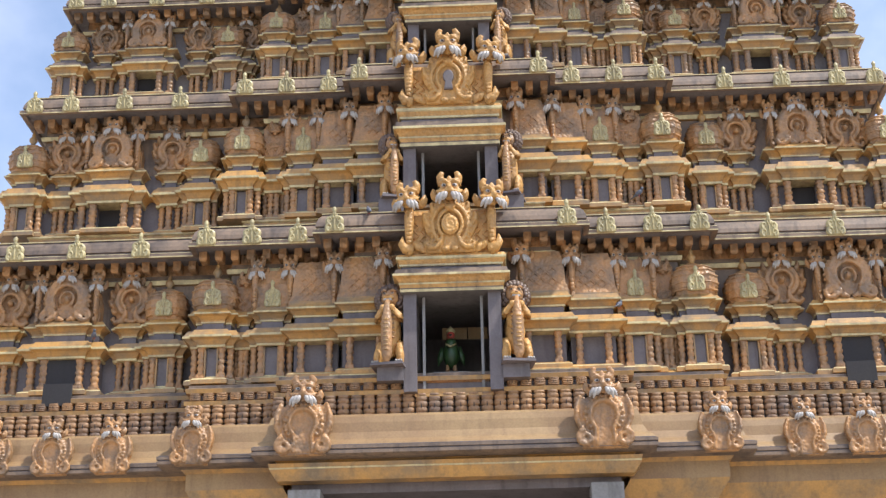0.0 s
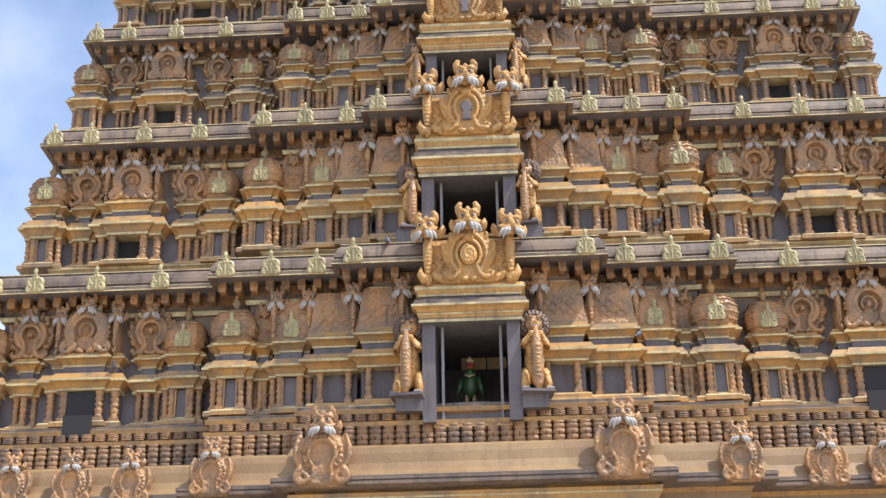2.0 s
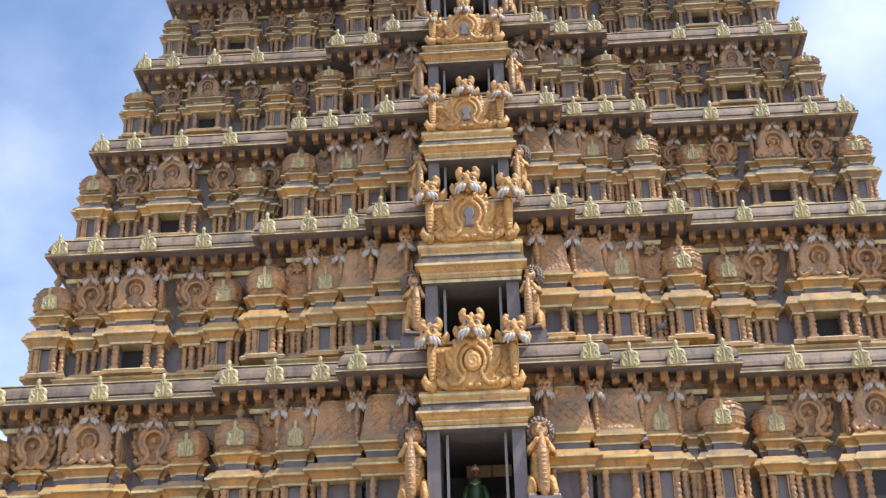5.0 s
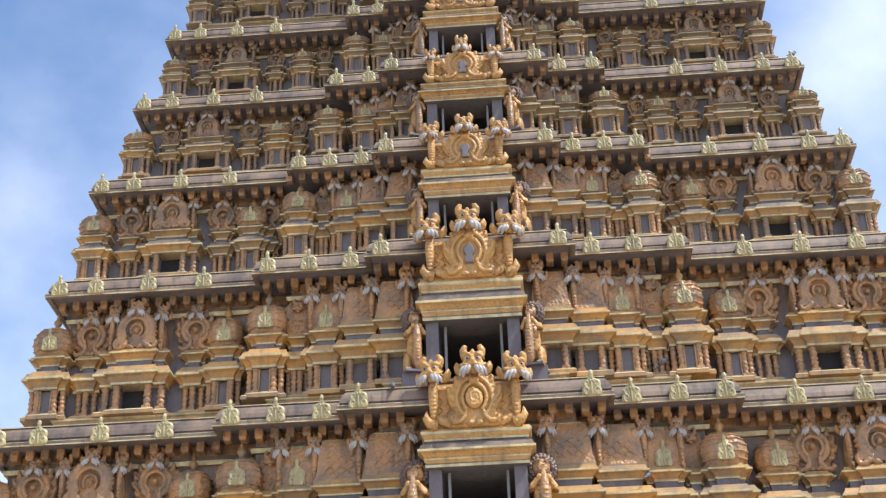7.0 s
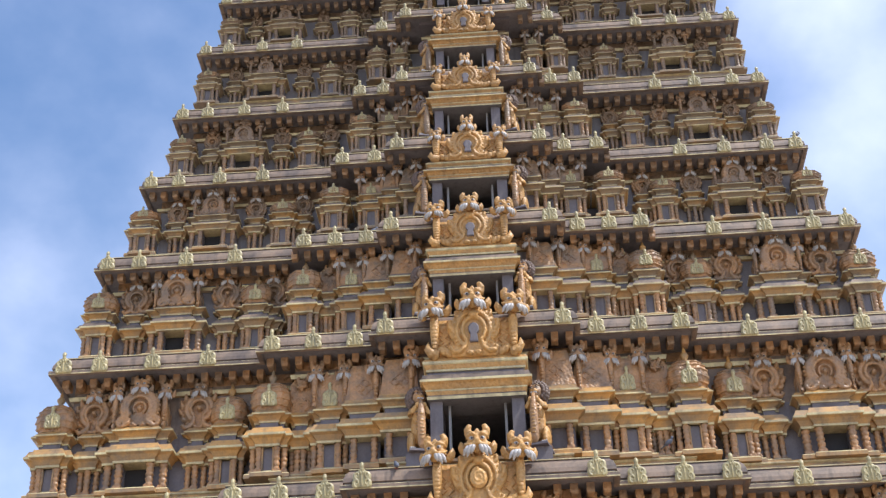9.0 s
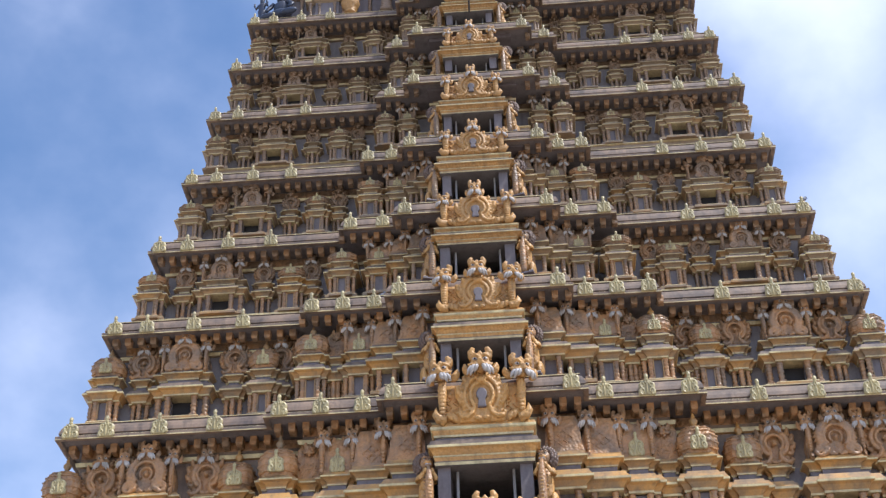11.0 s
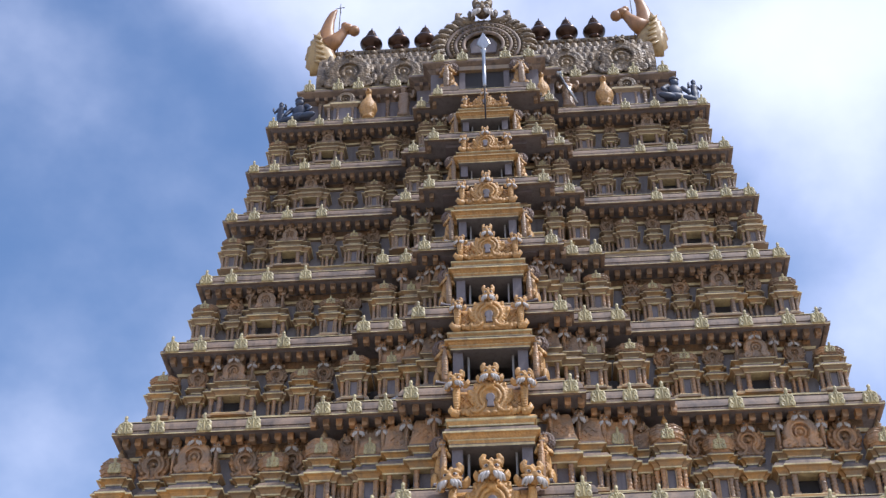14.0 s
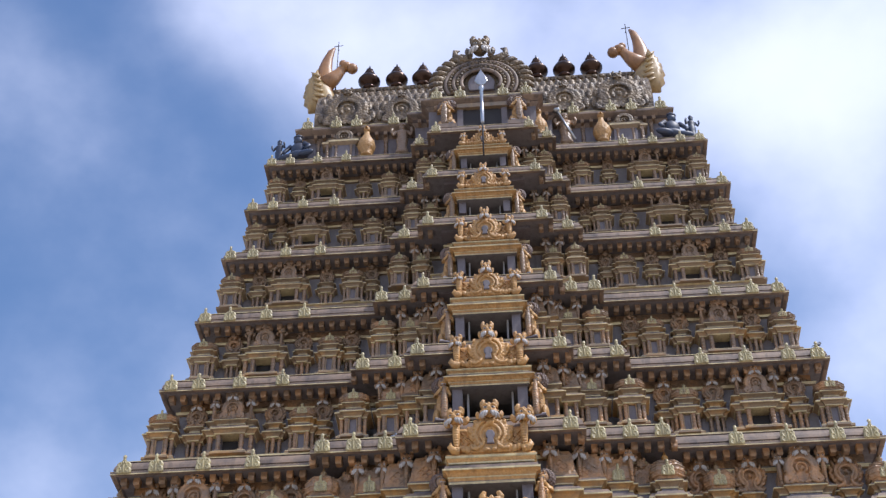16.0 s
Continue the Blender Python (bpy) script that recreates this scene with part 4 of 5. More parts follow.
def doorway(n, storey, lip):
    """The middle doorway of a storey: grey jambs round a dark opening, gilt lintel, gable with an arch and three masks."""
    half, top, sill = DOORS[n]
    y = LIPS[n][2] - STEP_M - STEP_I + (0.15 if n > 1 else 0.2)
    zt, zb = lip - top, lip - sill
    gb, gh = GABLES[n]
    k = half / 0.66
    drop = 0.25 * (lip - 1.6) / 26.0
    b, bits = Build(), []
    yj = y - 0.16
    j = 0.24 * k
    for s in (-1, 1):
        a, c = sorted((s * half, s * (half + j)))
        bits.append(("jamb", "grey door jamb", Build().box(a, c, yj, yj + 0.9, zb, zt, gr)))
        a, c = sorted((s * (half - 0.10 * k), s * (half - 0.15 * k)))
        bits.append(("door_post", "thin grey door post", Build().box(a, c, yj + 0.20, yj + 0.28, zb, zt, st)))
    # the dark passage behind it: back, sides and ceiling in one shell
    x0, x1, y0, y1 = -half - 0.04, half + 0.04, yj + 0.9, yj + 3.0
    b.add([(x0, y0, zb), (x0, y1, zb), (x1, y1, zb), (x1, y0, zb), (x0, y0, zt + 0.02), (x0, y1, zt + 0.02), (x1, y1, zt + 0.02), (x1, y0, zt + 0.02)], [(0, 1, 2, 3), (0, 4, 5, 1), (1, 5, 6, 2), (2, 6, 7, 3), (4, 7, 6, 5)], da)
    ob = thing("doorway", "dark doorway with grey jambs under a gilt gable", "doorway", "doorways of the tower", at=(0, y, zb))
    part("passage", b, ob, "dark passage behind the doorway")
    bits.append(("threshold", "", Build().box(-half - 0.05, half + 0.05, y - 0.02, y + 0.9, zb - 0.06, zb - 0.002, oc)))
    for bname, blabel, bbuild in bits:
        part(bname, bbuild, ob, blabel)
    lw = half + j + 0.02
    ln = Build()
    base = lip - gb - drop
    door_top = zt
    zt -= drop
    lh = base - zt
    plan = [(-lw, y - 0.24), (lw, y - 0.24), (lw, y + 0.5), (-lw, y + 0.5)]
    # the underside takes the dark inside colour, in place of the opening's shade
    ln.mould(plan, [(0.0, zt, da), (0.028, zt, li), (0.035, zt + 0.07 * lh, to), (0.015, zt + 0.075 * lh, to), (0.02, zt + 0.11 * lh, go), (0.045, zt + 0.19 * lh, li), (0.055, zt + 0.195 * lh, li), (0.055, zt + 0.23 * lh, to), (0.04, zt + 0.235 * lh, go), (0.10, zt + 0.34 * lh, go), (0.15, zt + 0.38 * lh, li), (0.16, zt + 0.385 * lh, li), (0.16, zt + 0.44 * lh, to),
                    (0.13, zt + 0.45 * lh, to), (0.10, zt + 0.58 * lh, gr), (0.02, zt + 0.60 * lh, gr), (0.0, zt + 0.69 * lh, li), (0.04, zt + 0.69 * lh, li), (0.04, zt + 0.74 * lh, go), (0.08, zt + 0.84 * lh, li), (0.10, zt + 0.86 * lh, li), (0.10, zt + 0.92 * lh, go), (0.06, base, go)])
    part("lintel", ln, ob, "gilt moulded lintel")
    # gable
    y -= 0.26
    g = Build()
    gw = lw * 0.90
    bh = gh * 0.50
    g.mould(stepped(-gw, gw, y - 0.02, y + 0.4, 0.06, 0.55), [(0.02, base, go), (0.05, base + 0.08 * gh, go), (0.0, base + 0.16 * gh, go), (0.0, base + bh, go), (-0.1, base + bh + 0.10 * gh, go)])
    g.box(-gw, gw, y + 0.2, y + 0.9, base, base + bh, go)
    part("gable", g, ob, "gilt carved gable slab")
    q = 0.20 * k
    for s in (-1, 1):
        for i in range(2):
            for m in range(2):
                part("lozenge", LOZENGE_GOLD, ob, "", place(s * (gw * 0.70 + (i - 0.5) * q), y + 0.042, base + 0.20 * gh + (m + 0.5 * i) * q * 0.9, q, 0.3, q))
    g = Build()
    for s in (-1, 1):
        g.tube([(s * gw * 0.84, y - 0.06, base + 0.05 * gh), (s * gw * 1.02, y - 0.08, base + 0.06 * gh), (s * gw * 1.10, y - 0.08, base + 0.13 * gh), (s * gw * 1.08, y - 0.08, base + 0.22 * gh)], [0.09 * k, 0.10 * k, 0.07 * k, 0.012], go, 8)
        for d in range(4):
            g.blob((s * gw * (0.40 + 0.12 * d), y - 0.05, base + (0.07 + 0.025 * (d % 2)) * gh), (0.08 * k, 0.07, 0.075 * gh), go, 8, 6, (0, s * (20 + 8 * d), 0))
    part("foot_scrolls", g, ob, "gilt leaf scrolls along the gable foot")
    r = gh * 0.335
    ra = min(r, gw * 0.52)
    part("arch", ARCH_GOLD, ob, "gilt flame-leaved arch", place(0, y - 0.06, base + r * 1.02, ra, r * 1.0, r))
    if n == 1:
        part("spiral_boss", SPIRAL, ob, "", place(0, y - 0.10, base + r * 1.02, ra, r * 0.95, r))
    else:
        part("niche", NICHE, ob, "grey keyhole niche", place(0, y - 0.08, base + r * (0.92 if n > 2 else 1.02), ra * 0.8, r * 0.62, r * 0.8))
    big = 0.74 * k * (gh / 1.31) ** 0.5 * (1.04 if n < 4 else 0.80)
    mask(ob, place(0, y - 0.10, base + gh * 0.56, big * 0.88, big * 0.9, gh * 0.46), go)
    for s in (-1, 1):
        part("trunk_bracket", TRUNK_GOLD, ob, "", place(s * gw * 0.93, y + 0.03, base + 0.02, 0.60 * k, 0.5 * k, gh * 0.58))
        mask(ob, place(s * gw * 0.93, y - 0.0, base + gh * (0.51 if n < 4 else 0.44), big * 0.86, big * 0.85, gh * (0.43 if n < 4 else 0.36), rz=s * 14), go)
    return y + 0.26, zb, door_top, half + j


def cornice(n, storey):
    """The long weathered eave over a storey, with its soffit, brackets and plaques."""
    z, w, y = LIPS[n]
    k = 0.75 + 0.25 * (8 - n) / 7
    b = Build()
    plan = tower_plan(n)
    # soffit and lip underside carry the eave's shade in their darker colours
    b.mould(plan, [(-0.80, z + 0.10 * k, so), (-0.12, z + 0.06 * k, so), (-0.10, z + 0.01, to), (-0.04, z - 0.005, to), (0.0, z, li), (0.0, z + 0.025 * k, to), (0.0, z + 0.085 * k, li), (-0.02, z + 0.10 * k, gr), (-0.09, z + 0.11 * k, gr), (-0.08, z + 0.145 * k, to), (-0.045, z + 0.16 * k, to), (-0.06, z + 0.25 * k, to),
                   (-0.10, z + 0.35 * k, to), (-0.16, z + 0.42 * k, gr), (-0.18, z + 0.44 * k, to), (-0.15, z + 0.45 * k, li), (-0.15, z + 0.47 * k, to), (-0.36, z + 0.54 * k, to), (-0.55, z + 0.55 * k, to)])
    ob = part("cornice", b, storey, "weathered ochre and brown moulded eave")
    for s in (-1, 1):
        for u in (0.965, 0.88, 0.755, 0.625):
            if u * w > MID[n] + 0.2:
                part("antefix", ANTEFIX, ob, "pale brass plaque", place(s * u * w, y - 0.03, z + 0.02, 0.37 * k, 0.34 * k, 0.50 * k))
        m, i = MID[n], INNER[n]
        at = [i + (m - i) * f for f in ((0.14, 0.50, 0.86) if m - i > 1.6 else (0.2, 0.78) if m - i > 0.9 else (0.5,))]
        for x in at:
            part("antefix", ANTEFIX, ob, "pale brass plaque", place(s * x, y - STEP_M - 0.03, z + 0.02, 0.37 * k, 0.34 * k, 0.50 * k))
        part("antefix", ANTEFIX, ob, "pale brass plaque", place(s * (0.84 * i), y - STEP_M - STEP_I - 0.03, z + 0.02, 0.37 * k, 0.34 * k, 0.50 * k))
        x = w - 0.25
        while x > 1.3:
            yy = y if x > MID[n] else y - STEP_M if x > INNER[n] else y - STEP_M - STEP_I
            part("bracket", BRACKET, ob, "", place(s * x, yy + (0.57 if n < 3 else 0.36), z - 0.12 * k, 0.15 * k, 0.30 if n < 3 else 0.20, 0.20 * k))
            x -= 0.31 * k
    return ob


def storey(n):
    """One storey of the tower with its walls, lodges, doorway and cornice."""
    z, w, y = LIPS[n]
    low = LIPS[n - 1][0] + (0.42 if n > 1 else 1.0)
    ob = thing("tower_storey", "ochre temple tower storey with pillared pavilions and carved masks", "tower storey", "storeys of the tower", at=(0, y + 3, low))
    sill, ptop, ktop, sbot, stop, roof = LEVELS[n]
    k = min(1.0, (sill / 2.53) ** 0.6)
    wall = Build()
    plan = [(math.copysign(w - 0.38, px) if abs(abs(px) - (w - 0.72)) < 0.01 else px, py) for px, py in tower_plan(n, 0.72)]
    hw = DOORS[n][0] + 0.1
    zd0, zd1 = z - DOORS[n][2], z - DOORS[n][1]
    # the front wall leaves the doorway open: two halves and a panel above
    back = plan[10][1]
    for s in (-1, 1):
        half = [(s * abs(px), py) for px, py in plan[5:11]]
        half = [(s * hw, plan[5][1])] + half + [(s * hw, back)]
        if s < 0:
            half.reverse()
        # from storey 3 up the wall colour stands for shade between the pavilions
        wall.mould(half, [(0, low - 0.25, oc), (0, z - sill, gr if n < 3 else so), (0, z - stop, to if n < 3 else so), (0, z - 0.12, fi), (0, z + 0.09, fi)])
    wall.box(-hw, hw, plan[5][1], back, zd1 + 0.05, z - 0.02, oc).box(-hw, hw, plan[5][1], back, low - 0.25, zd0 - 0.07, oc)
    part("wall", wall, ob)
    beam = Build().mould(plan, [(0.0, z - 0.34 * k, oc), (0.07, z - 0.33 * k, li), (0.09, z - 0.26 * k, li), (0.09, z - 0.24 * k, to), (0.02, z - 0.20 * k, to), (0.0, z - 0.19 * k, to)], False)
    part("beam", beam, ob, "ochre beam with a pale edge under the eave")
    # plinth over the ledge
    zs = z - sill - 0.10 * k
    edge = tower_plan(n, 0.34)
    hj = DOORS[n][0] * 1.364
    for s in (-1, 1):
        half = [(s * hj, edge[5][1])] + [(s * abs(px), py) for px, py in edge[5:11]] + [(s * hj, edge[10][1])]
        if s < 0:
            half.reverse()
        ledge = Build().mould(half, [(-0.02, low - 0.1, oc), (-0.02, zs - 0.10 * k, li), (0.02, zs - 0.08 * k, li), (0.02, zs - 0.05 * k, oc), (-0.04, zs, oc)])
        part("plinth", ledge, ob, "ochre plinth with a pale edge")
    cornice(n, ob)
    sp = spots(n)
    yw = y + 0.42
    f = w / 9.05 * (1.0 if n < 3 else 0.96)
    for s in (-1, 1):
        lodge(n, "kuta", s * sp[0] * w, 0.72 * f, yw - 0.10, ob, z)
        lodge(n, "pier", s * sp[1] * w, 0.50 * f, yw + 0.10, ob, z)
        lodge(n, "hall", s * sp[2] * w, 1.32 * f, yw - 0.14, ob, z)
        lodge(n, "pier", s * sp[3] * w, 0.50 * f, yw + 0.10, ob, z)
        lodge(n, "kuta", s * sp[4] * w, 0.68 * f, yw - 0.08, ob, z)
        if n >= 3:
            lodge(n, "pier", s * ((sp[4] + sp[5]) / 2 + 0.025) * w, 0.44 * f, yw + 0.10, ob, z)
        ym = y - STEP_M + 0.40
        wm = 0.72 * f * (1.0 if n < 6 else 0.8)
        lodge(n, "kuta", s * sp[5] * w, wm, ym - 0.08, ob, z)
        lodge(n, "box", s * sp[6] * w, wm, ym - 0.08, ob, z)
        if n < 4:
            lodge(n, "niche", s * (sp[5] + sp[6]) / 2 * w, min(0.50 * f, (sp[5] - sp[6]) * w - wm * 0.95), ym, ob, z)
        inner = DOORS[n][0] + 0.24 + 0.30
        outer = sp[6] * w - wm / 2
        yi = y - STEP_M - STEP_I + 0.42
        if outer - inner > 0.5:
            mid = (inner + outer) / 2
            for a, c, yy in ((inner, mid - 0.02, yi), (mid + 0.02, outer - 0.02, yi + 0.18)):
                a, c = sorted((s * a, s * c))
                bracket_bay(n, a, c, yy, ob, z, s)
    yd, zb, zt, hj = doorway(n, ob, z)
    # lions beside the doorway
    foot = {1: zb + 0.50, 2: LIPS[1][0] + 0.98}.get(n, zt - 1.05 * DOORS[n][0] / 0.62)
    tall = zt + 0.16 - foot
    for s in (-1, 1):
        ped = Build().mould([(s * (hj + 0.24) - 0.24, yd - 0.22), (s * (hj + 0.24) + 0.24, yd - 0.22), (s * (hj + 0.24) + 0.24, yd + 0.5), (s * (hj + 0.24) - 0.24, yd + 0.5)], [(0, foot - (0.30 if n == 1 else 0.5), gr), (0, foot - 0.03 * tall, gr)])
        part("pedestal", ped, ob, "plain grey pedestal")
        lion = part("lion_statue", LION, None, "", place(s * (hj + 0.24), yd + 0.02, foot, tall * (1.02 if n == 1 else 1.0), tall * 0.95, tall * (1.0 if n == 1 else 1.10), rz=s * (8 if n == 1 else -14)))
        tagged(lion, "gilt rearing lion statue with dark curled mane", "statue", "lions beside the doorways")
    return ob


for number in range(1, 9):
    storey(number)


# ---- base of the tower ----
def outline(w, m, i, y, ym, yi):
    deep = y + 10.0
    return [(-w, y), (-m, y), (-m, ym), (-i, ym), (-i, yi), (i, yi), (i, ym), (m, ym), (m, y), (w, y), (w, deep), (-w, deep)]


def shield_mesh():
    """A beaded horseshoe with two leaf horns and scroll feet, 1 wide and 1 high, under a mask."""
    b = Build()
    b.plate([(0, 0), (0.40, 0), (0.50, 0.08), (0.50, 0.20), (0.42, 0.32), (0.50, 0.48), (0.53, 0.66), (0.50, 0.82), (0.43, 0.98), (0.36, 0.86), (0.24, 0.94), (0, 0.98)], -0.03, 0.15, 0.03, fi)
    for s in (-1, 1):
        b.scroll((s * 0.35, -0.07, 0.16), 0.15, 1.6, math.pi / 2, -s, 0.055, fi)
        b.tube([(s * 0.40, -0.02, 0.34), (s * 0.48, -0.03, 0.52), (s * 0.49, -0.03, 0.72), (s * 0.42, -0.03, 0.96)], [0.05, 0.06, 0.05, 0.015], fi, 8)
        b.tube([(s * 0.17, -0.05, 0.04), (s * 0.16, -0.06, 0.34), (s * 0.25, -0.06, 0.54), (s * 0.22, -0.06, 0.72), (s * 0.10, -0.06, 0.82), (0, -0.06, 0.84)], [0.03, 0.04, 0.04, 0.04, 0.04, 0.04], fi, 8)
        for i in range(9):
            a = -0.70 + i * 0.27
            b.blob((s * 0.34 * math.cos(a), -0.05, 0.58 + 0.34 * math.sin(a)), (0.036, 0.045, 0.036), fi, 6, 4)
    return sculpt(b, "shield", fi, 0.022, 0.35)


SHIELD = shield_mesh()


def base_storey():
    z, w, y = LIPS[0]
    ob = thing("gateway_building", "ochre gateway building with a broad cream eave and friezes", "gateway", "", at=(0, y + 4, 0))
    plan = tower_plan(0, 0.9)
    back = plan[10][1]
    for s in (-1, 1):
        half = [(s * abs(px), py) for px, py in plan[5:11]]
        half = [(s * 2.9, plan[5][1])] + half + [(s * 2.9, back)]
        if s < 0:
            half.reverse()
        b = Build().mould(half, [(0.3, 0, st), (0.3, 0.9, st), (0.0, 1.0, gr), (0.0, 6.4, gr), (0.0, 6.5, oc), (0.10, 6.6, oc), (0.10, 6.8, oc), (0.22, 6.95, li), (0.24, 7.0, oc), (0.28, 7.05, oc), (0.42, 7.25, oc), (0.46, 7.32, ea), (0.46, 7.7, ea)])
        part("wall", b, ob)
    part("gate_lintel", Build().box(-2.898, 2.898, plan[5][1] - 0.10, back - 0.01, 7.18, 7.62, gr), ob, "grey gate lintel")
    part("beam", Build().mould([(-3.15, plan[5][1] - 0.5), (3.15, plan[5][1] - 0.5), (3.15, plan[5][1] - 0.102), (-3.15, plan[5][1] - 0.102)], [(-0.05, 7.34, oc), (0.0, 7.40, oc), (0.08, 7.52, li), (0.08, 7.55, oc), (0.1, 7.62, oc)]), ob, "ochre moulded beam")
    part("dark_recess", Build().box(-2.898, 2.898, plan[5][1] + 5, plan[5][1] + 5.1, 0, 7.17, da), ob, "dark depth of the gate")
    for s in (-1, 1):
        c = Build()
        cx, cy = s * 2.62, plan[5][1] - 0.22
        q = [(cx - 0.28, cy - 0.28), (cx + 0.28, cy - 0.28), (cx + 0.28, cy + 0.28), (cx - 0.28, cy + 0.28)]
        c.mould(q, [(0.06, 0, st), (0.06, 0.5, st), (0, 0.6, st), (0, 6.5, st), (0.05, 6.6, st), (0.02, 6.7, st), (0.0, 6.75, st), (0.0, 7.17, st)])
        part("gate_column", c, ob, "square grey stone column")
        for x in (3.55, 4.4, 5.3, 6.2, 7.1, 8.0, 8.9):
            yy = (y + 0.78 if x > MID[0] - 0.9 else y - STEP_M + 0.78)
            part("shield", SHIELD, ob, "small carved shield", place(s * x, yy, 6.62, 0.42, 0.42, 0.36))
    e = Build()
    full = tower_plan(0)
    e.mould(full, [(-1.0, z - 0.22, oc), (-0.50, z - 0.20, oc), (-0.46, z - 0.10, oc), (-0.36, z - 0.02, to), (-0.10, z - 0.02, to), (0.0, z, to), (0.0, z + 0.055, gr), (-0.03, z + 0.06, gr), (-0.03, z + 0.08, to), (0.0, z + 0.085, to), (0.0, z + 0.14, gr), (-0.03, z + 0.145, gr), (-0.03, z + 0.16, ea),
                   (-0.06, z + 0.20, ea), (-0.15, z + 0.28, ea), (-0.22, z + 0.42, ea), (-0.25, z + 0.60, ea), (-0.29, z + 0.72, ea), (-0.36, z + 0.78, ea), (-0.60, z + 0.82, ea)])
    eave_masks = []
    eave = part("eave", e, ob, "broad cream and ochre curved eave")
    for s in (-1, 1):
        for x, yy, size in ((2.60, y - STEP_M - STEP_I, 0.96), (4.64, y - STEP_M, 0.72), (6.2, y, 0.70), (7.28, y, 0.70), (8.4, y, 0.70), (9.6, y, 0.70)):
            part("shield", SHIELD, eave, "beaded scroll shield", place(s * x, yy + 0.02, z - 0.02, size, 1.15 * size, size * 1.02))
            eave_masks.append(place(s * x, yy + 0.06, z + size * 0.86, size * 0.72, size * 0.6, size * 0.62))
    for m in eave_masks:
        mask(ob, m)
    # friezes of little barrels between bands
    yw = 25.42
    fr = outline(9.95, 4.97, 3.24, yw, yw - 0.40, yw - 0.78)
    f = Build()
    f.mould(fr, [(-0.25, z + 0.72, oc), (0.02, z + 0.78, fi), (0.02, z + 0.84, fi), (-0.10, z + 0.85, gr), (-0.10, z + 1.27, fi), (0.02, z + 1.28, oc), (0.03, z + 1.36, fi), (-0.09, z + 1.37, gr), (-0.09, z + 1.50, fi), (0.0, z + 1.52, oc), (0.02, z + 1.60, to), (-0.04, z + 1.63, to), (-0.04, z + 1.68, oc), (-0.20, z + 1.70, oc)])
    band = part("frieze", f, ob, "frieze bands of the gateway")
    for s in (-1, 1):
        x = 0.118
        while x < 9.85:
            yy = yw if x > 4.97 else yw - 0.40 if x > 3.24 else yw - 0.78
            part("frieze_block", FRIEZE, band, "", place(s * x, yy + 0.04, z + 0.85, 0.232, 0.22, 0.425))
            x += 0.236
        x = 1.05
        while x < 9.85:
            yy = yw if x > 4.97 else yw - 0.40 if x > 3.24 else yw - 0.78
            part("frieze_block", FRIEZE, band, "", place(s * x, yy + 0.03, z + 1.37, 0.215, 0.2, 0.14))
            x += 0.25
    return ob


base_storey()


# ---- crown of the tower ----
def kalasam_mesh():
    """A copper pot finial 1 high."""
    b = Build()
    b.lathe((0, 0, 0), [(0.22, 0.0), (0.22, 0.06), (0.13, 0.09), (0.15, 0.13), (0.29, 0.18), (0.37, 0.27), (0.38, 0.33), (0.32, 0.42), (0.18, 0.48), (0.10, 0.51), (0.22, 0.545), (0.22, 0.575), (0.09, 0.61), (0.17, 0.655), (0.17, 0.69), (0.07, 0.73), (0.12, 0.77), (0.12, 0.80), (0.05, 0.85), (0.012, 1.0)], 24, co)
    return b.mesh("kalasam")


def figure_mesh(skin, seat=False):
    """A plain temple figure 1 high."""
    b = Build()
    if seat:
        b.blob((0, 0, 0.16), (0.34, 0.22, 0.16), skin, 12, 7).blob((-0.28, -0.14, 0.10), (0.24, 0.12, 0.10), skin, 10, 6).blob((0.28, -0.14, 0.10), (0.24, 0.12, 0.10), skin, 10, 6)
        b.blob((0, 0.02, 0.46), (0.20, 0.14, 0.24), skin, 12, 7).blob((0, 0, 0.78), (0.12, 0.12, 0.14), skin, 10, 7).lathe((0, 0, 0.86), [(0.12, 0), (0.13, 0.04), (0.08, 0.10), (0.02, 0.14)], 10, skin)
        for s in (-1, 1):
            b.tube([(s * 0.18, 0, 0.62), (s * 0.34, -0.04, 0.44), (s * 0.30, -0.18, 0.26)], [0.07, 0.06, 0.05], skin, 8)
    else:
        b.lathe((0, 0, 0), [(0.16, 0), (0.17, 0.05), (0.13, 0.20), (0.14, 0.34), (0.16, 0.44), (0.12, 0.52), (0.15, 0.64), (0.15, 0.70), (0.06, 0.76)], 12, skin, 1, 0.75)
        b.blob((0, -0.01, 0.82), (0.085, 0.085, 0.09), skin, 10, 7).lathe((0, 0, 0.87), [(0.09, 0), (0.095, 0.03), (0.06, 0.09), (0.015, 0.13)], 10, skin)
        for s in (-1, 1):
            b.tube([(s * 0.14, 0, 0.70), (s * 0.24, -0.03, 0.58), (s * 0.26, -0.10, 0.66), (s * 0.24, -0.12, 0.74)], [0.05, 0.045, 0.04, 0.035], skin, 8)
    return b.mesh("figure")


def bird_vase_mesh():
    """A gilt bird-shaped finial: pear body, slim neck and small head, 1 high."""
    b = Build()
    b.lathe((0, 0, 0), [(0.16, 0), (0.18, 0.04), (0.12, 0.08), (0.22, 0.18), (0.27, 0.32), (0.24, 0.46), (0.15, 0.60), (0.09, 0.72), (0.08, 0.82)], 14, go)
    b.blob((0, -0.03, 0.88), (0.10, 0.12, 0.09), go, 10, 6).tube([(0, -0.12, 0.88), (0, -0.24, 0.84)], [0.045, 0.01], go, 6).blob((0, 0, 0.97), (0.04, 0.05, 0.06), re, 6, 4)
    return b.mesh("bird_finial")


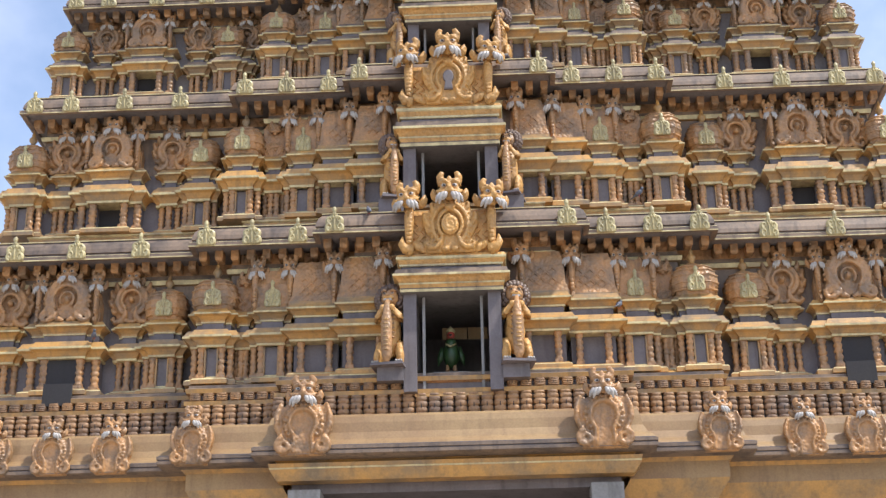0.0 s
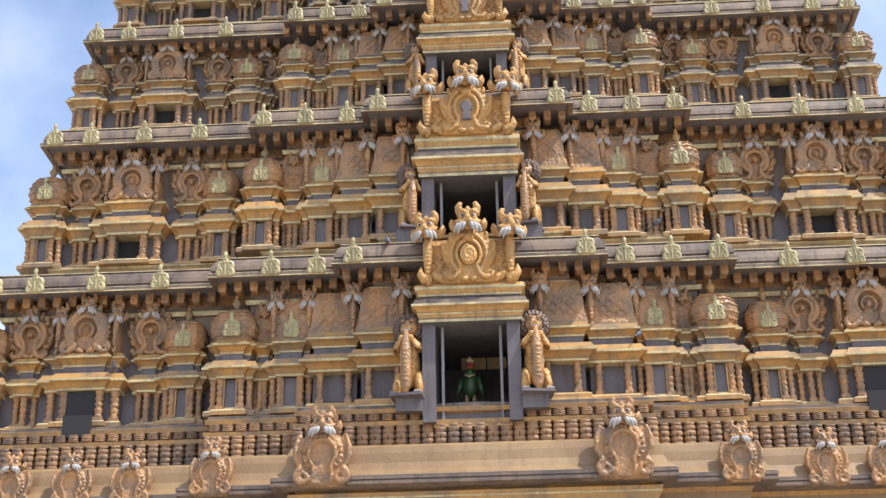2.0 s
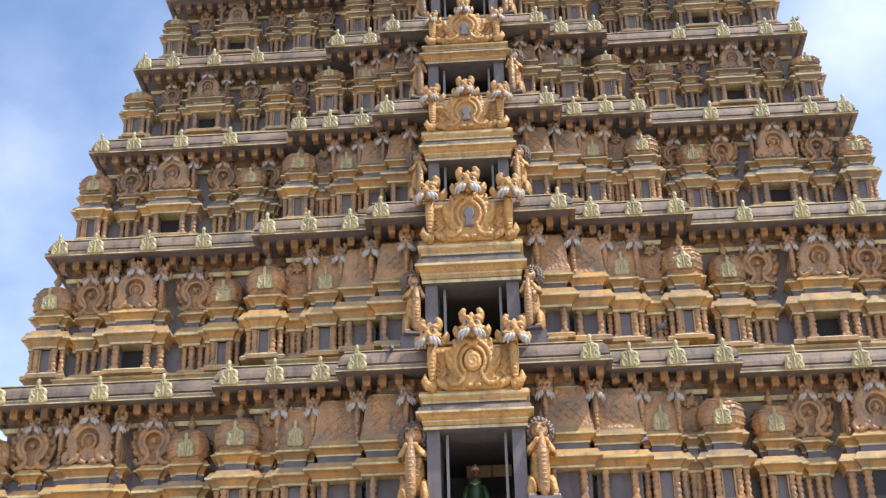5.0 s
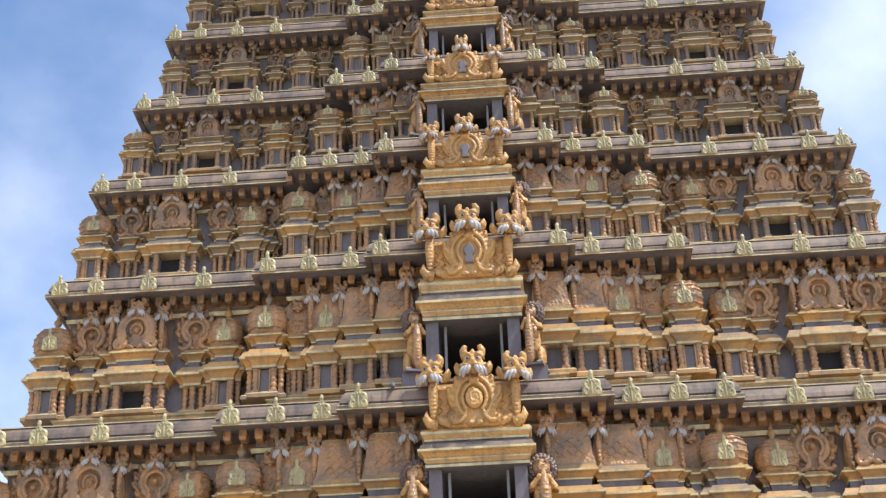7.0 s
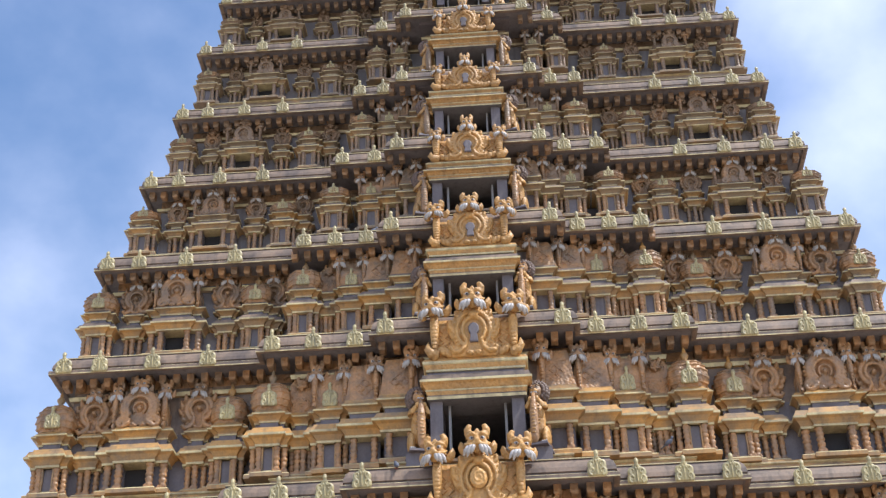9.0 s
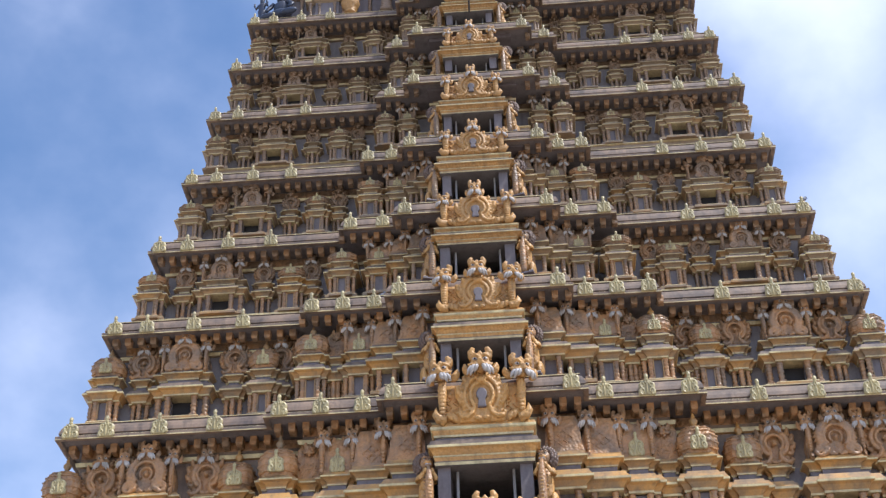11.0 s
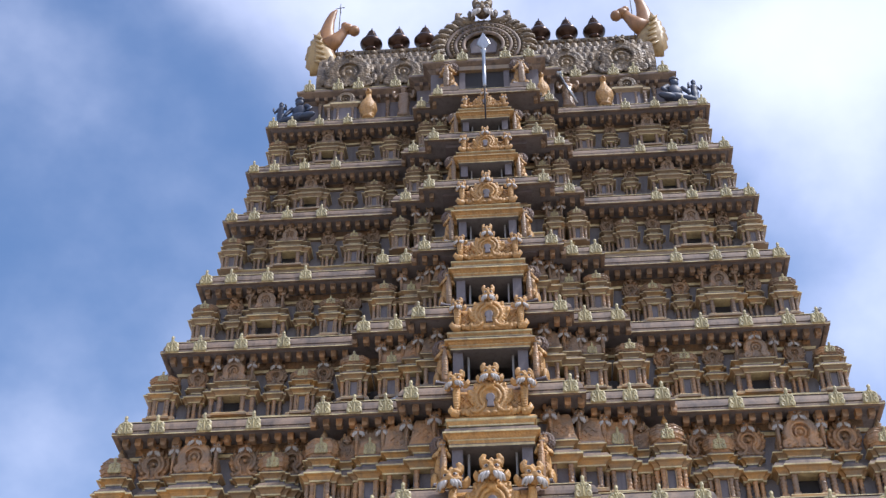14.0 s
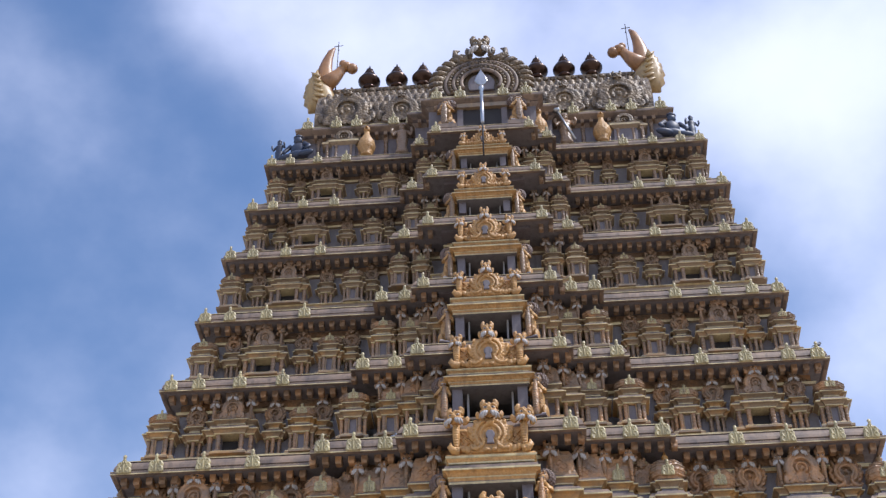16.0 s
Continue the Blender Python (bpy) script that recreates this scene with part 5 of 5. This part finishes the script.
def horn_mesh():
    """The great gilt beast rearing at an end of the roof: a leafy tail fin, an upright horn and a knobbed snout turned to the middle (+x)."""
    b = Build()
    b.blob((-0.02, 0, 0.45), (0.34, 0.26, 0.52), og, 14, 9, (0, -6, 0))
    b.tube([(0.00, 0, 0.5), (0.04, -0.02, 1.0), (0.04, -0.02, 1.45), (0.10, -0.02, 1.85), (0.20, -0.02, 2.20), (0.30, -0.02, 2.36)], [0.32, 0.30, 0.22, 0.16, 0.11, 0.04], og, 14, 0.7)
    b.tube([(0.04, -0.04, 0.70), (0.34, -0.06, 0.98), (0.54, -0.06, 1.26), (0.64, -0.06, 1.44)], [0.32, 0.24, 0.16, 0.15], og, 14, 0.8)
    b.blob((0.70, -0.06, 1.44), (0.20, 0.18, 0.17), og, 14, 9)
    b.blob((0.90, -0.06, 1.34), (0.18, 0.17, 0.18), og, 14, 9)
    b.blob((0.60, -0.06, 1.58), (0.13, 0.13, 0.12), og, 10, 7)
    b.slab([(0.30, -0.30), (0.46, 0.0), (0.36, 0.34), (0.20, 0.62), (0.05, 0.92), (-0.08, 1.12), (-0.17, 1.42), (-0.26, 1.20), (-0.36, 1.22), (-0.36, 1.0), (-0.47, 0.94), (-0.45, 0.72), (-0.56, 0.60), (-0.50, 0.42), (-0.60, 0.26), (-0.50, 0.10), (-0.56, -0.10), (-0.42, -0.24), (-0.40, -0.44), (-0.10, -0.42)][::-1], -0.30, 0.26, fn)
    for i in range(6):
        z = -0.25 + 0.22 * i
        b.tube([(0.16 - 0.05 * i, -0.30, z), (-0.12 - 0.04 * i * 0.5, -0.31, z + 0.10), (-0.36, -0.22, z + 0.28)], [0.07, 0.055, 0.01], fn, 6, 0.6)
    return b.mesh("roof_beast")


def crown():
    z, w, y = LIPS[8]
    ob = thing("barrel_roof", "vaulted barrel roof of the tower with a great flame-rimmed arch", "tower roof", "", at=(0, y + 3, z + 0.4))
    b = Build()
    yw = y + 0.45
    # attic wall with pilasters, then its cornice
    att = outline(5.35, 2.0, 1.55, yw + 0.25, yw - 0.15, yw - 0.75)
    b.mould(att, [(0.06, z + 0.38, to), (0.06, z + 0.48, to), (0, z + 0.50, gr), (0, z + 1.50, to), (0.10, z + 1.60, to)])
    part("wall", b, ob)
    c = Build()
    top = z + 1.72
    c.mould(outline(5.35, 2.0, 1.55, yw + 0.1, yw - 0.30, yw - 0.80), [(-0.2, top - 0.12, gr), (0.06, top - 0.10, to), (0.20, top - 0.02, to), (0.22, top, to), (0.22, top + 0.06, li), (0.17, top + 0.08, to), (0.14, top + 0.16, to), (0.08, top + 0.22, li), (0.08, top + 0.26, to), (-0.3, top + 0.30, to)])
    cor = part("cornice", c, ob, "weathered moulded eave of the crown")
    x = 0.3
    while x < 5.2:
        yy = yw + 0.1 if x > 2.0 else yw - 0.30 if x > 1.55 else yw - 0.80
        for s in (-1, 1):
            part("bracket", BRACKET, cor, "", place(s * x, yy + 0.05, top - 0.22, 0.10, 0.26, 0.16))
        x += 0.26
    for s in (-1, 1):
        for px, py in ((5.2, yw), (4.35, yw), (3.75, yw), (2.65, yw), (2.12, yw), (0.62, yw - 0.9), (1.3, yw - 0.9)):
            part("antefix", ANTEFIX, cor, "pale brass plaque", place(s * px, py - 0.14, top + 0.03, 0.34, 0.34, 0.46))
        lodge_at = s * 4.1
        m = Build()
        m.mould(stepped(lodge_at - 0.55, lodge_at + 0.55, yw - 0.10, yw + 0.4, 0.08), [(0.04, z + 0.42, oc), (0.0, z + 0.50, gr), (0.0, z + 1.02, oc), (0.10, z + 1.10, li), (0.10, z + 1.16, ta), (0.0, z + 1.30, ta), (-0.1, z + 1.55, ta)])
        pav = part("pavilion", m, ob)
        part("arch", ARCH_DULL, pav, "", place(lodge_at, yw - 0.10, z + 1.34, 0.26, 0.26, 0.26))
        for u in (-0.48, -0.22, 0.22, 0.48):
            part("baluster", BALUSTER, pav, "", place(lodge_at + u, yw - 0.08, z + 0.50, 0.10, 0.10, 0.52))
        for px in (2.4, 2.9, 3.3, 4.9, 5.25):
            part("pilaster", BALUSTER, ob, "", place(s * px, yw + 0.22, z + 0.50, 0.12, 0.12, 1.0))
    # barrel vault lying across, with its ridge band
    base, ridge, yr, hw = top + 0.28, 34.98, 30.55, 5.05
    prof = [(yw + 0.05, base), (yw + 0.02, base + 0.35), (yw + 0.10, base + 0.9), (yw + 0.35, base + 1.5), (yw + 0.75, base + 2.05), (yr - 0.18, ridge - 0.30), (yr - 0.20, ridge - 0.28), (yr - 0.20, ridge), (yr + 0.2, ridge), (yr + 0.2, ridge - 0.28)]
    prof += [(2 * yr - a, c_) for a, c_ in reversed(prof[:5])]
    n = len(prof)
    v = Build()
    v.add([(sx * hw, a, c_) for sx in (-1, 1) for a, c_ in prof], [(i, n + i, n + i + 1, i + 1) for i in range(n - 1)] + [tuple(range(n)), tuple(reversed(range(n, 2 * n)))], [ta] * 5 + [oc] * 3 + [ta] * (n - 9) + [ta, ta])
    vault = part("vault", v, ob, "scaly weathered gilt barrel vault")
    # scales of the vault in rows, and a twisted band under the ridge
    scale = Build()
    scale.blob((0, 0, 0), (0.5, 0.28, 0.6), ta, 8, 5)
    scale_mesh = scale.mesh("scale")
    for row, (yy, zz, dx) in enumerate(((yw + 0.00, base + 0.30, 0.22), (yw + 0.06, base + 0.75, 0.22), (yw + 0.22, base + 1.2, 0.22), (yw + 0.50, base + 1.70, 0.22), (yr - 0.24, ridge - 0.14, 0.22))):
        x = -4.85 + 0.11 * (row % 2)
        while x < 4.9:
            part("scale", scale_mesh, vault, "", place(x, yy, zz, dx * 0.9, dx * 0.7, 0.36 if row < 4 else 0.14, ry=0 if row < 4 else 40))
            x += dx
    for x, s in ((-4.05, 0.62), (-2.42, 0.5), (2.42, 0.5), (4.05, 0.62)):
        part("arch", ARCH_DULL, vault, "small gilt gable arch", place(x, yw - 0.06, base + s * 0.85, s, s * 0.5, s))
        mask(ob, place(x, yw - 0.06, base + s * 1.6, s * 0.8, s * 0.6, s * 0.8), ta, False)
    # the great arch over the middle
    cy, cz, q = yw - 0.62, top + 0.98, 0.87
    g = Build()
    arc = [radians(d) for d in range(-32, 213, 8)]
    for k, (rr, tw, yy) in enumerate(((1.22, 0.085, 0.02), (1.08, 0.06, -0.04), (0.96, 0.075, -0.02), (0.84, 0.06, -0.08), (0.72, 0.075, -0.04), (0.60, 0.06, -0.10))):
        g.tube([(rr * q * math.cos(a) * 1.12, cy + yy, cz + rr * q * math.sin(a) * 1.02) for a in arc], [tw] * len(arc), (ta, to)[k % 2], 8)
        if k % 2 == 0:
            for a in [radians(d) for d in range(-32, 213, 8 if k < 4 else 11)]:
                g.blob((rr * q * math.cos(a) * 1.12, cy + yy - 0.07, cz + rr * q * math.sin(a) * 1.02), (0.055, 0.05, 0.055), ta, 6, 4)
    g.plate([(x * q, h * q) for x, h in ((0, -0.65), (1.25, -0.65), (1.32, 0.2), (1.1, 0.8), (0.6, 1.15), (0, 1.25))], cy + 0.04, cy + 0.7, 0.02, ta, (0, cz))
    g.plate([(x * q, h * q) for x, h in ((0, -0.30), (0.42, -0.30), (0.46, 0.1), (0.30, 0.4), (0, 0.5))], cy - 0.04, cy + 0.05, 0.01, gr, (0, cz))
    g.box(-1.35, 1.35, cy - 0.1, cy + 0.6, cz - 0.72, cz - 0.54, to)
    great = part("great_arch", g, ob, "great flame-rimmed gable arch")
    flame = Build().tube([(0, 0, -0.1), (0.03, -0.02, 0.12), (0.12, -0.02, 0.26), (0.22, -0.01, 0.30)], [0.11, 0.11, 0.07, 0.01], ta, 8).mesh("flame")
    for d in range(-24, 205, 11):
        a = radians(d)
        if abs(d - 90) > 16:
            part("flame", flame, great, "", pose(1.30 * q * math.cos(a) * 1.12, cy + 0.02, cz + 1.30 * q * math.sin(a) * 1.02, 0, 90 - d if d < 90 else 90 - d, 0) @ Matrix.Diagonal((1 if d < 90 else -1, 1, 1, 1)))
    mask(ob, place(0, cy - 0.02, cz + 1.06, 0.95, 0.8, 1.0), ta)
    for s in (-1, 1):
        hook = Build().tube([(s * 0.25, cy, cz + 1.06), (s * 0.55, cy, cz + 1.10), (s * 0.76, cy, cz + 1.28), (s * 0.76, cy, cz + 1.50), (s * 0.62, cy, cz + 1.54)], [0.12, 0.13, 0.11, 0.08, 0.02], ta, 8)
        part("hook", hook, great)
    # door of the attic; a black panel stands for the shade of its opening
    d = Build()
    yd = yw - 0.82
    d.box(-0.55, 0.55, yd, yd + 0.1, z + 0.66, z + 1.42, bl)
    for s in (-1, 1):
        a, q = sorted((s * 0.55, s * 0.72))
        d.box(a, q, yd - 0.04, yd + 0.1, z + 0.66, z + 1.42, gr)
    d.box(-0.95, 0.95, yd - 0.12, yd + 0.1, z + 1.42, z + 1.58, oc)
    part("doorway", d, ob, "attic doorway with a black panel for its shade")
    for s in (-1, 1):
        ped = Build().mould([(s * 1.02 - 0.3, yd - 0.45), (s * 1.02 + 0.3, yd - 0.45), (s * 1.02 + 0.3, yd + 0.2), (s * 1.02 - 0.3, yd + 0.2)], [(0, z + 0.3, to), (0, z + 0.46, to)])
        part("pedestal", ped, ob)
        tagged(part("lion_statue", LION, None, "", place(s * 1.02, yd - 0.14, z + 0.50, 1.5, 1.0, 1.22, rz=s * 12)), "gilt crouching lion statue with dark mane", "statue", "lions beside the doorways")
    return y, z, yw, yr, ridge


cy_, cz_, cyw, cyr, cridge = crown()
KALASAM = kalasam_mesh()
for kx in (-3.62, -2.74, -1.90, 1.72, 2.58, 3.44):
    tagged(part("roof_pot", KALASAM, None, "", place(kx, cyr - 0.12, cridge - 0.002, 0.94, 0.94, 1.12)), "dark copper pot finial on the tower ridge", "finial", "pots on the ridge")
HORN = horn_mesh()
for s in (-1, 1):
    tagged(part("roof_beast", HORN, None, "", place(s * 5.08, cyr - 0.25, 34.35, -s * 1.02, 1.0, 1.08)), "gilt rearing sea-beast with leafy tail on the roof end", "roof ornament", "beasts of the roof ends")
    rod = Build().tube([(s * 4.72, cyr, 34.9), (s * 4.70, cyr, 37.5)], [0.018, 0.012], bl, 6)
    rod.tube([(s * 4.70 - 0.14, cyr, 37.28), (s * 4.70 + 0.14, cyr, 37.32)], [0.012, 0.012], bl, 6).tube([(s * 4.70, cyr - 0.12, 37.2), (s * 4.70, cyr + 0.12, 37.2)], [0.012, 0.012], bl, 6)
    tagged(part("lightning_rod", rod), "thin dark lightning rod beside the roof beast", "rod", "lightning rods")
    tagged(part("seated_statue", figure_mesh(bu, True), None, "", place(s * 5.45, cyw - 0.15, cz_ + 0.44, 1.15, 0.9, 1.05, rz=s * 15)), "dark blue seated temple statue at the ledge corner", "statue", "statues of the crown")
    tagged(part("small_statue", figure_mesh(bu), None, "", place(s * 6.0, cyw - 0.10, cz_ + 0.44, 0.8, 0.7, 0.95, rz=s * 20)), "dark small standing temple statue", "statue", "statues of the crown")
    tagged(part("standing_statue", figure_mesh(fi), None, "", place(s * 2.38, cyw - 0.18, cz_ + 0.44, 1.15, 1.0, 1.28)), "brown standing temple statue on the ledge", "statue", "statues of the crown")
    tagged(part("bird_finial", bird_vase_mesh(), None, "", place(s * 3.42, cyw - 0.16, cz_ + 0.44, 1.0, 1.0, 1.22)), "gilt bird-shaped ornament on the ledge", "ornament", "birds of the crown")
    if s > 0:
        tagged(part("bird_finial", bird_vase_mesh(), None, "", place(1.62, cyw - 0.55, cz_ + 0.44, 0.9, 0.9, 1.1)), "gilt bird-shaped ornament on the ledge", "ornament", "birds of the crown")
staff = Build().tube([(2.62, cyw - 0.34, cz_ + 0.46), (2.16, cyw - 0.38, cz_ + 1.62)], [0.04, 0.04], se, 8).blob((2.14, cyw - 0.38, cz_ + 1.68), (0.11, 0.09, 0.11), se, 10, 6)
tagged(part("silver_staff", staff), "bright silver staff leaning on a statue", "staff")
# the tall spear in front of the crown
SX, SY, SZ = 0.03, 27.2, 28.56
spear = thing("spear", "tall steel spear with a leaf-shaped blade", "spear", at=(SX, SY, SZ))
pole = Build().tube([(SX, SY, SZ), (SX, SY, SZ + 1.65)], [0.024, 0.024], bl, 8)
pole.lathe((SX, SY, SZ + 1.24), [(0.03, 0), (0.055, 0.05), (0.06, 0.69), (0.045, 0.77), (0.05, 0.82), (0.05, 1.32), (0.085, 1.37), (0.085, 1.44), (0.03, 1.48), (0.025, 1.54)], 10, se)
part("pole", pole, spear, "dark pole with a bright steel socket")
blade = Build().plate([(0, 0), (0.05, 0.02), (0.19, 0.20), (0.15, 0.36), (0.06, 0.54), (0, 0.69)], -0.02, 0.03, 0.02, se, (0, 0))
part("blade", blade, spear, "leaf-shaped blade", pose(SX, SY, SZ + 2.75))
# a stay from the pole to the gable behind it
for up in (0.62, 0.95):
    part("stay", Build().tube([(SX, SY, SZ + up), (SX, SY + 0.75, SZ + up)], [0.02, 0.02], bl, 6), spear)


# ---- in and on the first storey ----
yd1 = LIPS[1][2] - STEP_M - STEP_I + 0.2
zb1 = LIPS[1][0] - DOORS[1][2]
bench = thing("stone_bench", "low grey stone bench inside the doorway", "bench", at=(-0.05, yd1 + 0.9, zb1))
part("seat", Build().box(-0.40, 0.28, yd1 + 0.62, yd1 + 1.15, zb1 + 0.48, zb1 + 0.60, st), bench)
for lx in (-0.34, 0.22):
    part("leg", Build().box(lx - 0.06, lx + 0.06, yd1 + 0.66, yd1 + 1.10, zb1, zb1 + 0.478, st), bench)
pea = Build()
pea.blob((0, 0, 0.42), (0.17, 0.16, 0.28), ge, 12, 8).blob((0, -0.04, 0.62), (0.12, 0.12, 0.14), ge, 10, 7).blob((0, -0.06, 0.80), (0.085, 0.09, 0.09), re, 10, 7)
pea.lathe((0, -0.05, 0.86), [(0.09, 0), (0.10, 0.03), (0.05, 0.09), (0.02, 0.13)], 8, pl).tube([(0, -0.14, 0.79), (0, -0.22, 0.75)], [0.03, 0.008], bl, 6)
for s in (-1, 1):
    pea.tube([(s * 0.14, 0, 0.56), (s * 0.22, 0.02, 0.36), (s * 0.26, 0.04, 0.20)], [0.07, 0.06, 0.01], ge, 8, 0.5).tube([(s * 0.07, -0.02, 0.2), (s * 0.08, -0.04, 0.02)], [0.035, 0.04], fi, 8).blob((s * 0.08, -0.08, 0.02), (0.05, 0.08, 0.025), fi, 8, 4)
pea.tube([(-0.10, -0.13, 0.60), (0, -0.17, 0.54), (0.10, -0.13, 0.60)], [0.018, 0.02, 0.018], pl, 6)
tagged(part("bird_statue", pea, None, "", place(-0.07, yd1 + 0.85, zb1 + 0.602, 0.95)), "green bird statue with red face and crown", "statue")
tagged(part("banner", Build().box(-0.26, 0.22, yd1 + 1.60, yd1 + 1.61, zb1 + 1.56, zb1 + 1.80, ea).box(0.24, 0.62, yd1 + 1.60, yd1 + 1.61, zb1 + 1.56, zb1 + 1.80, ea)), "pale orange cloth banner hanging in the doorway", "banner")
for px, py, pz, turn in ((-6.93, 25.50, 10.50, 20), (3.10, 24.98, 10.62, 150), (3.70, 25.72, 13.22, 60), (7.72, 27.3, 21.66, 120), (-1.55, 24.55, 12.52, 200), (-2.2, 26.3, 18.98, 90)):
    tagged(part("pigeon", PIGEON, None, "", place(px, py, pz, 0.85, rz=turn)), "grey pigeon perched on a tower ledge", "pigeon", "pigeons on the tower")


# ---- the ground ----
g = Build()
g.add([(-900, -900, 0), (900, -900, 0), (900, 900, 0), (-900, 900, 0)], [(0, 1, 2, 3)], sa)
tagged(part("ground", g), "pale trodden sand round the gateway", "ground", "", "structure")
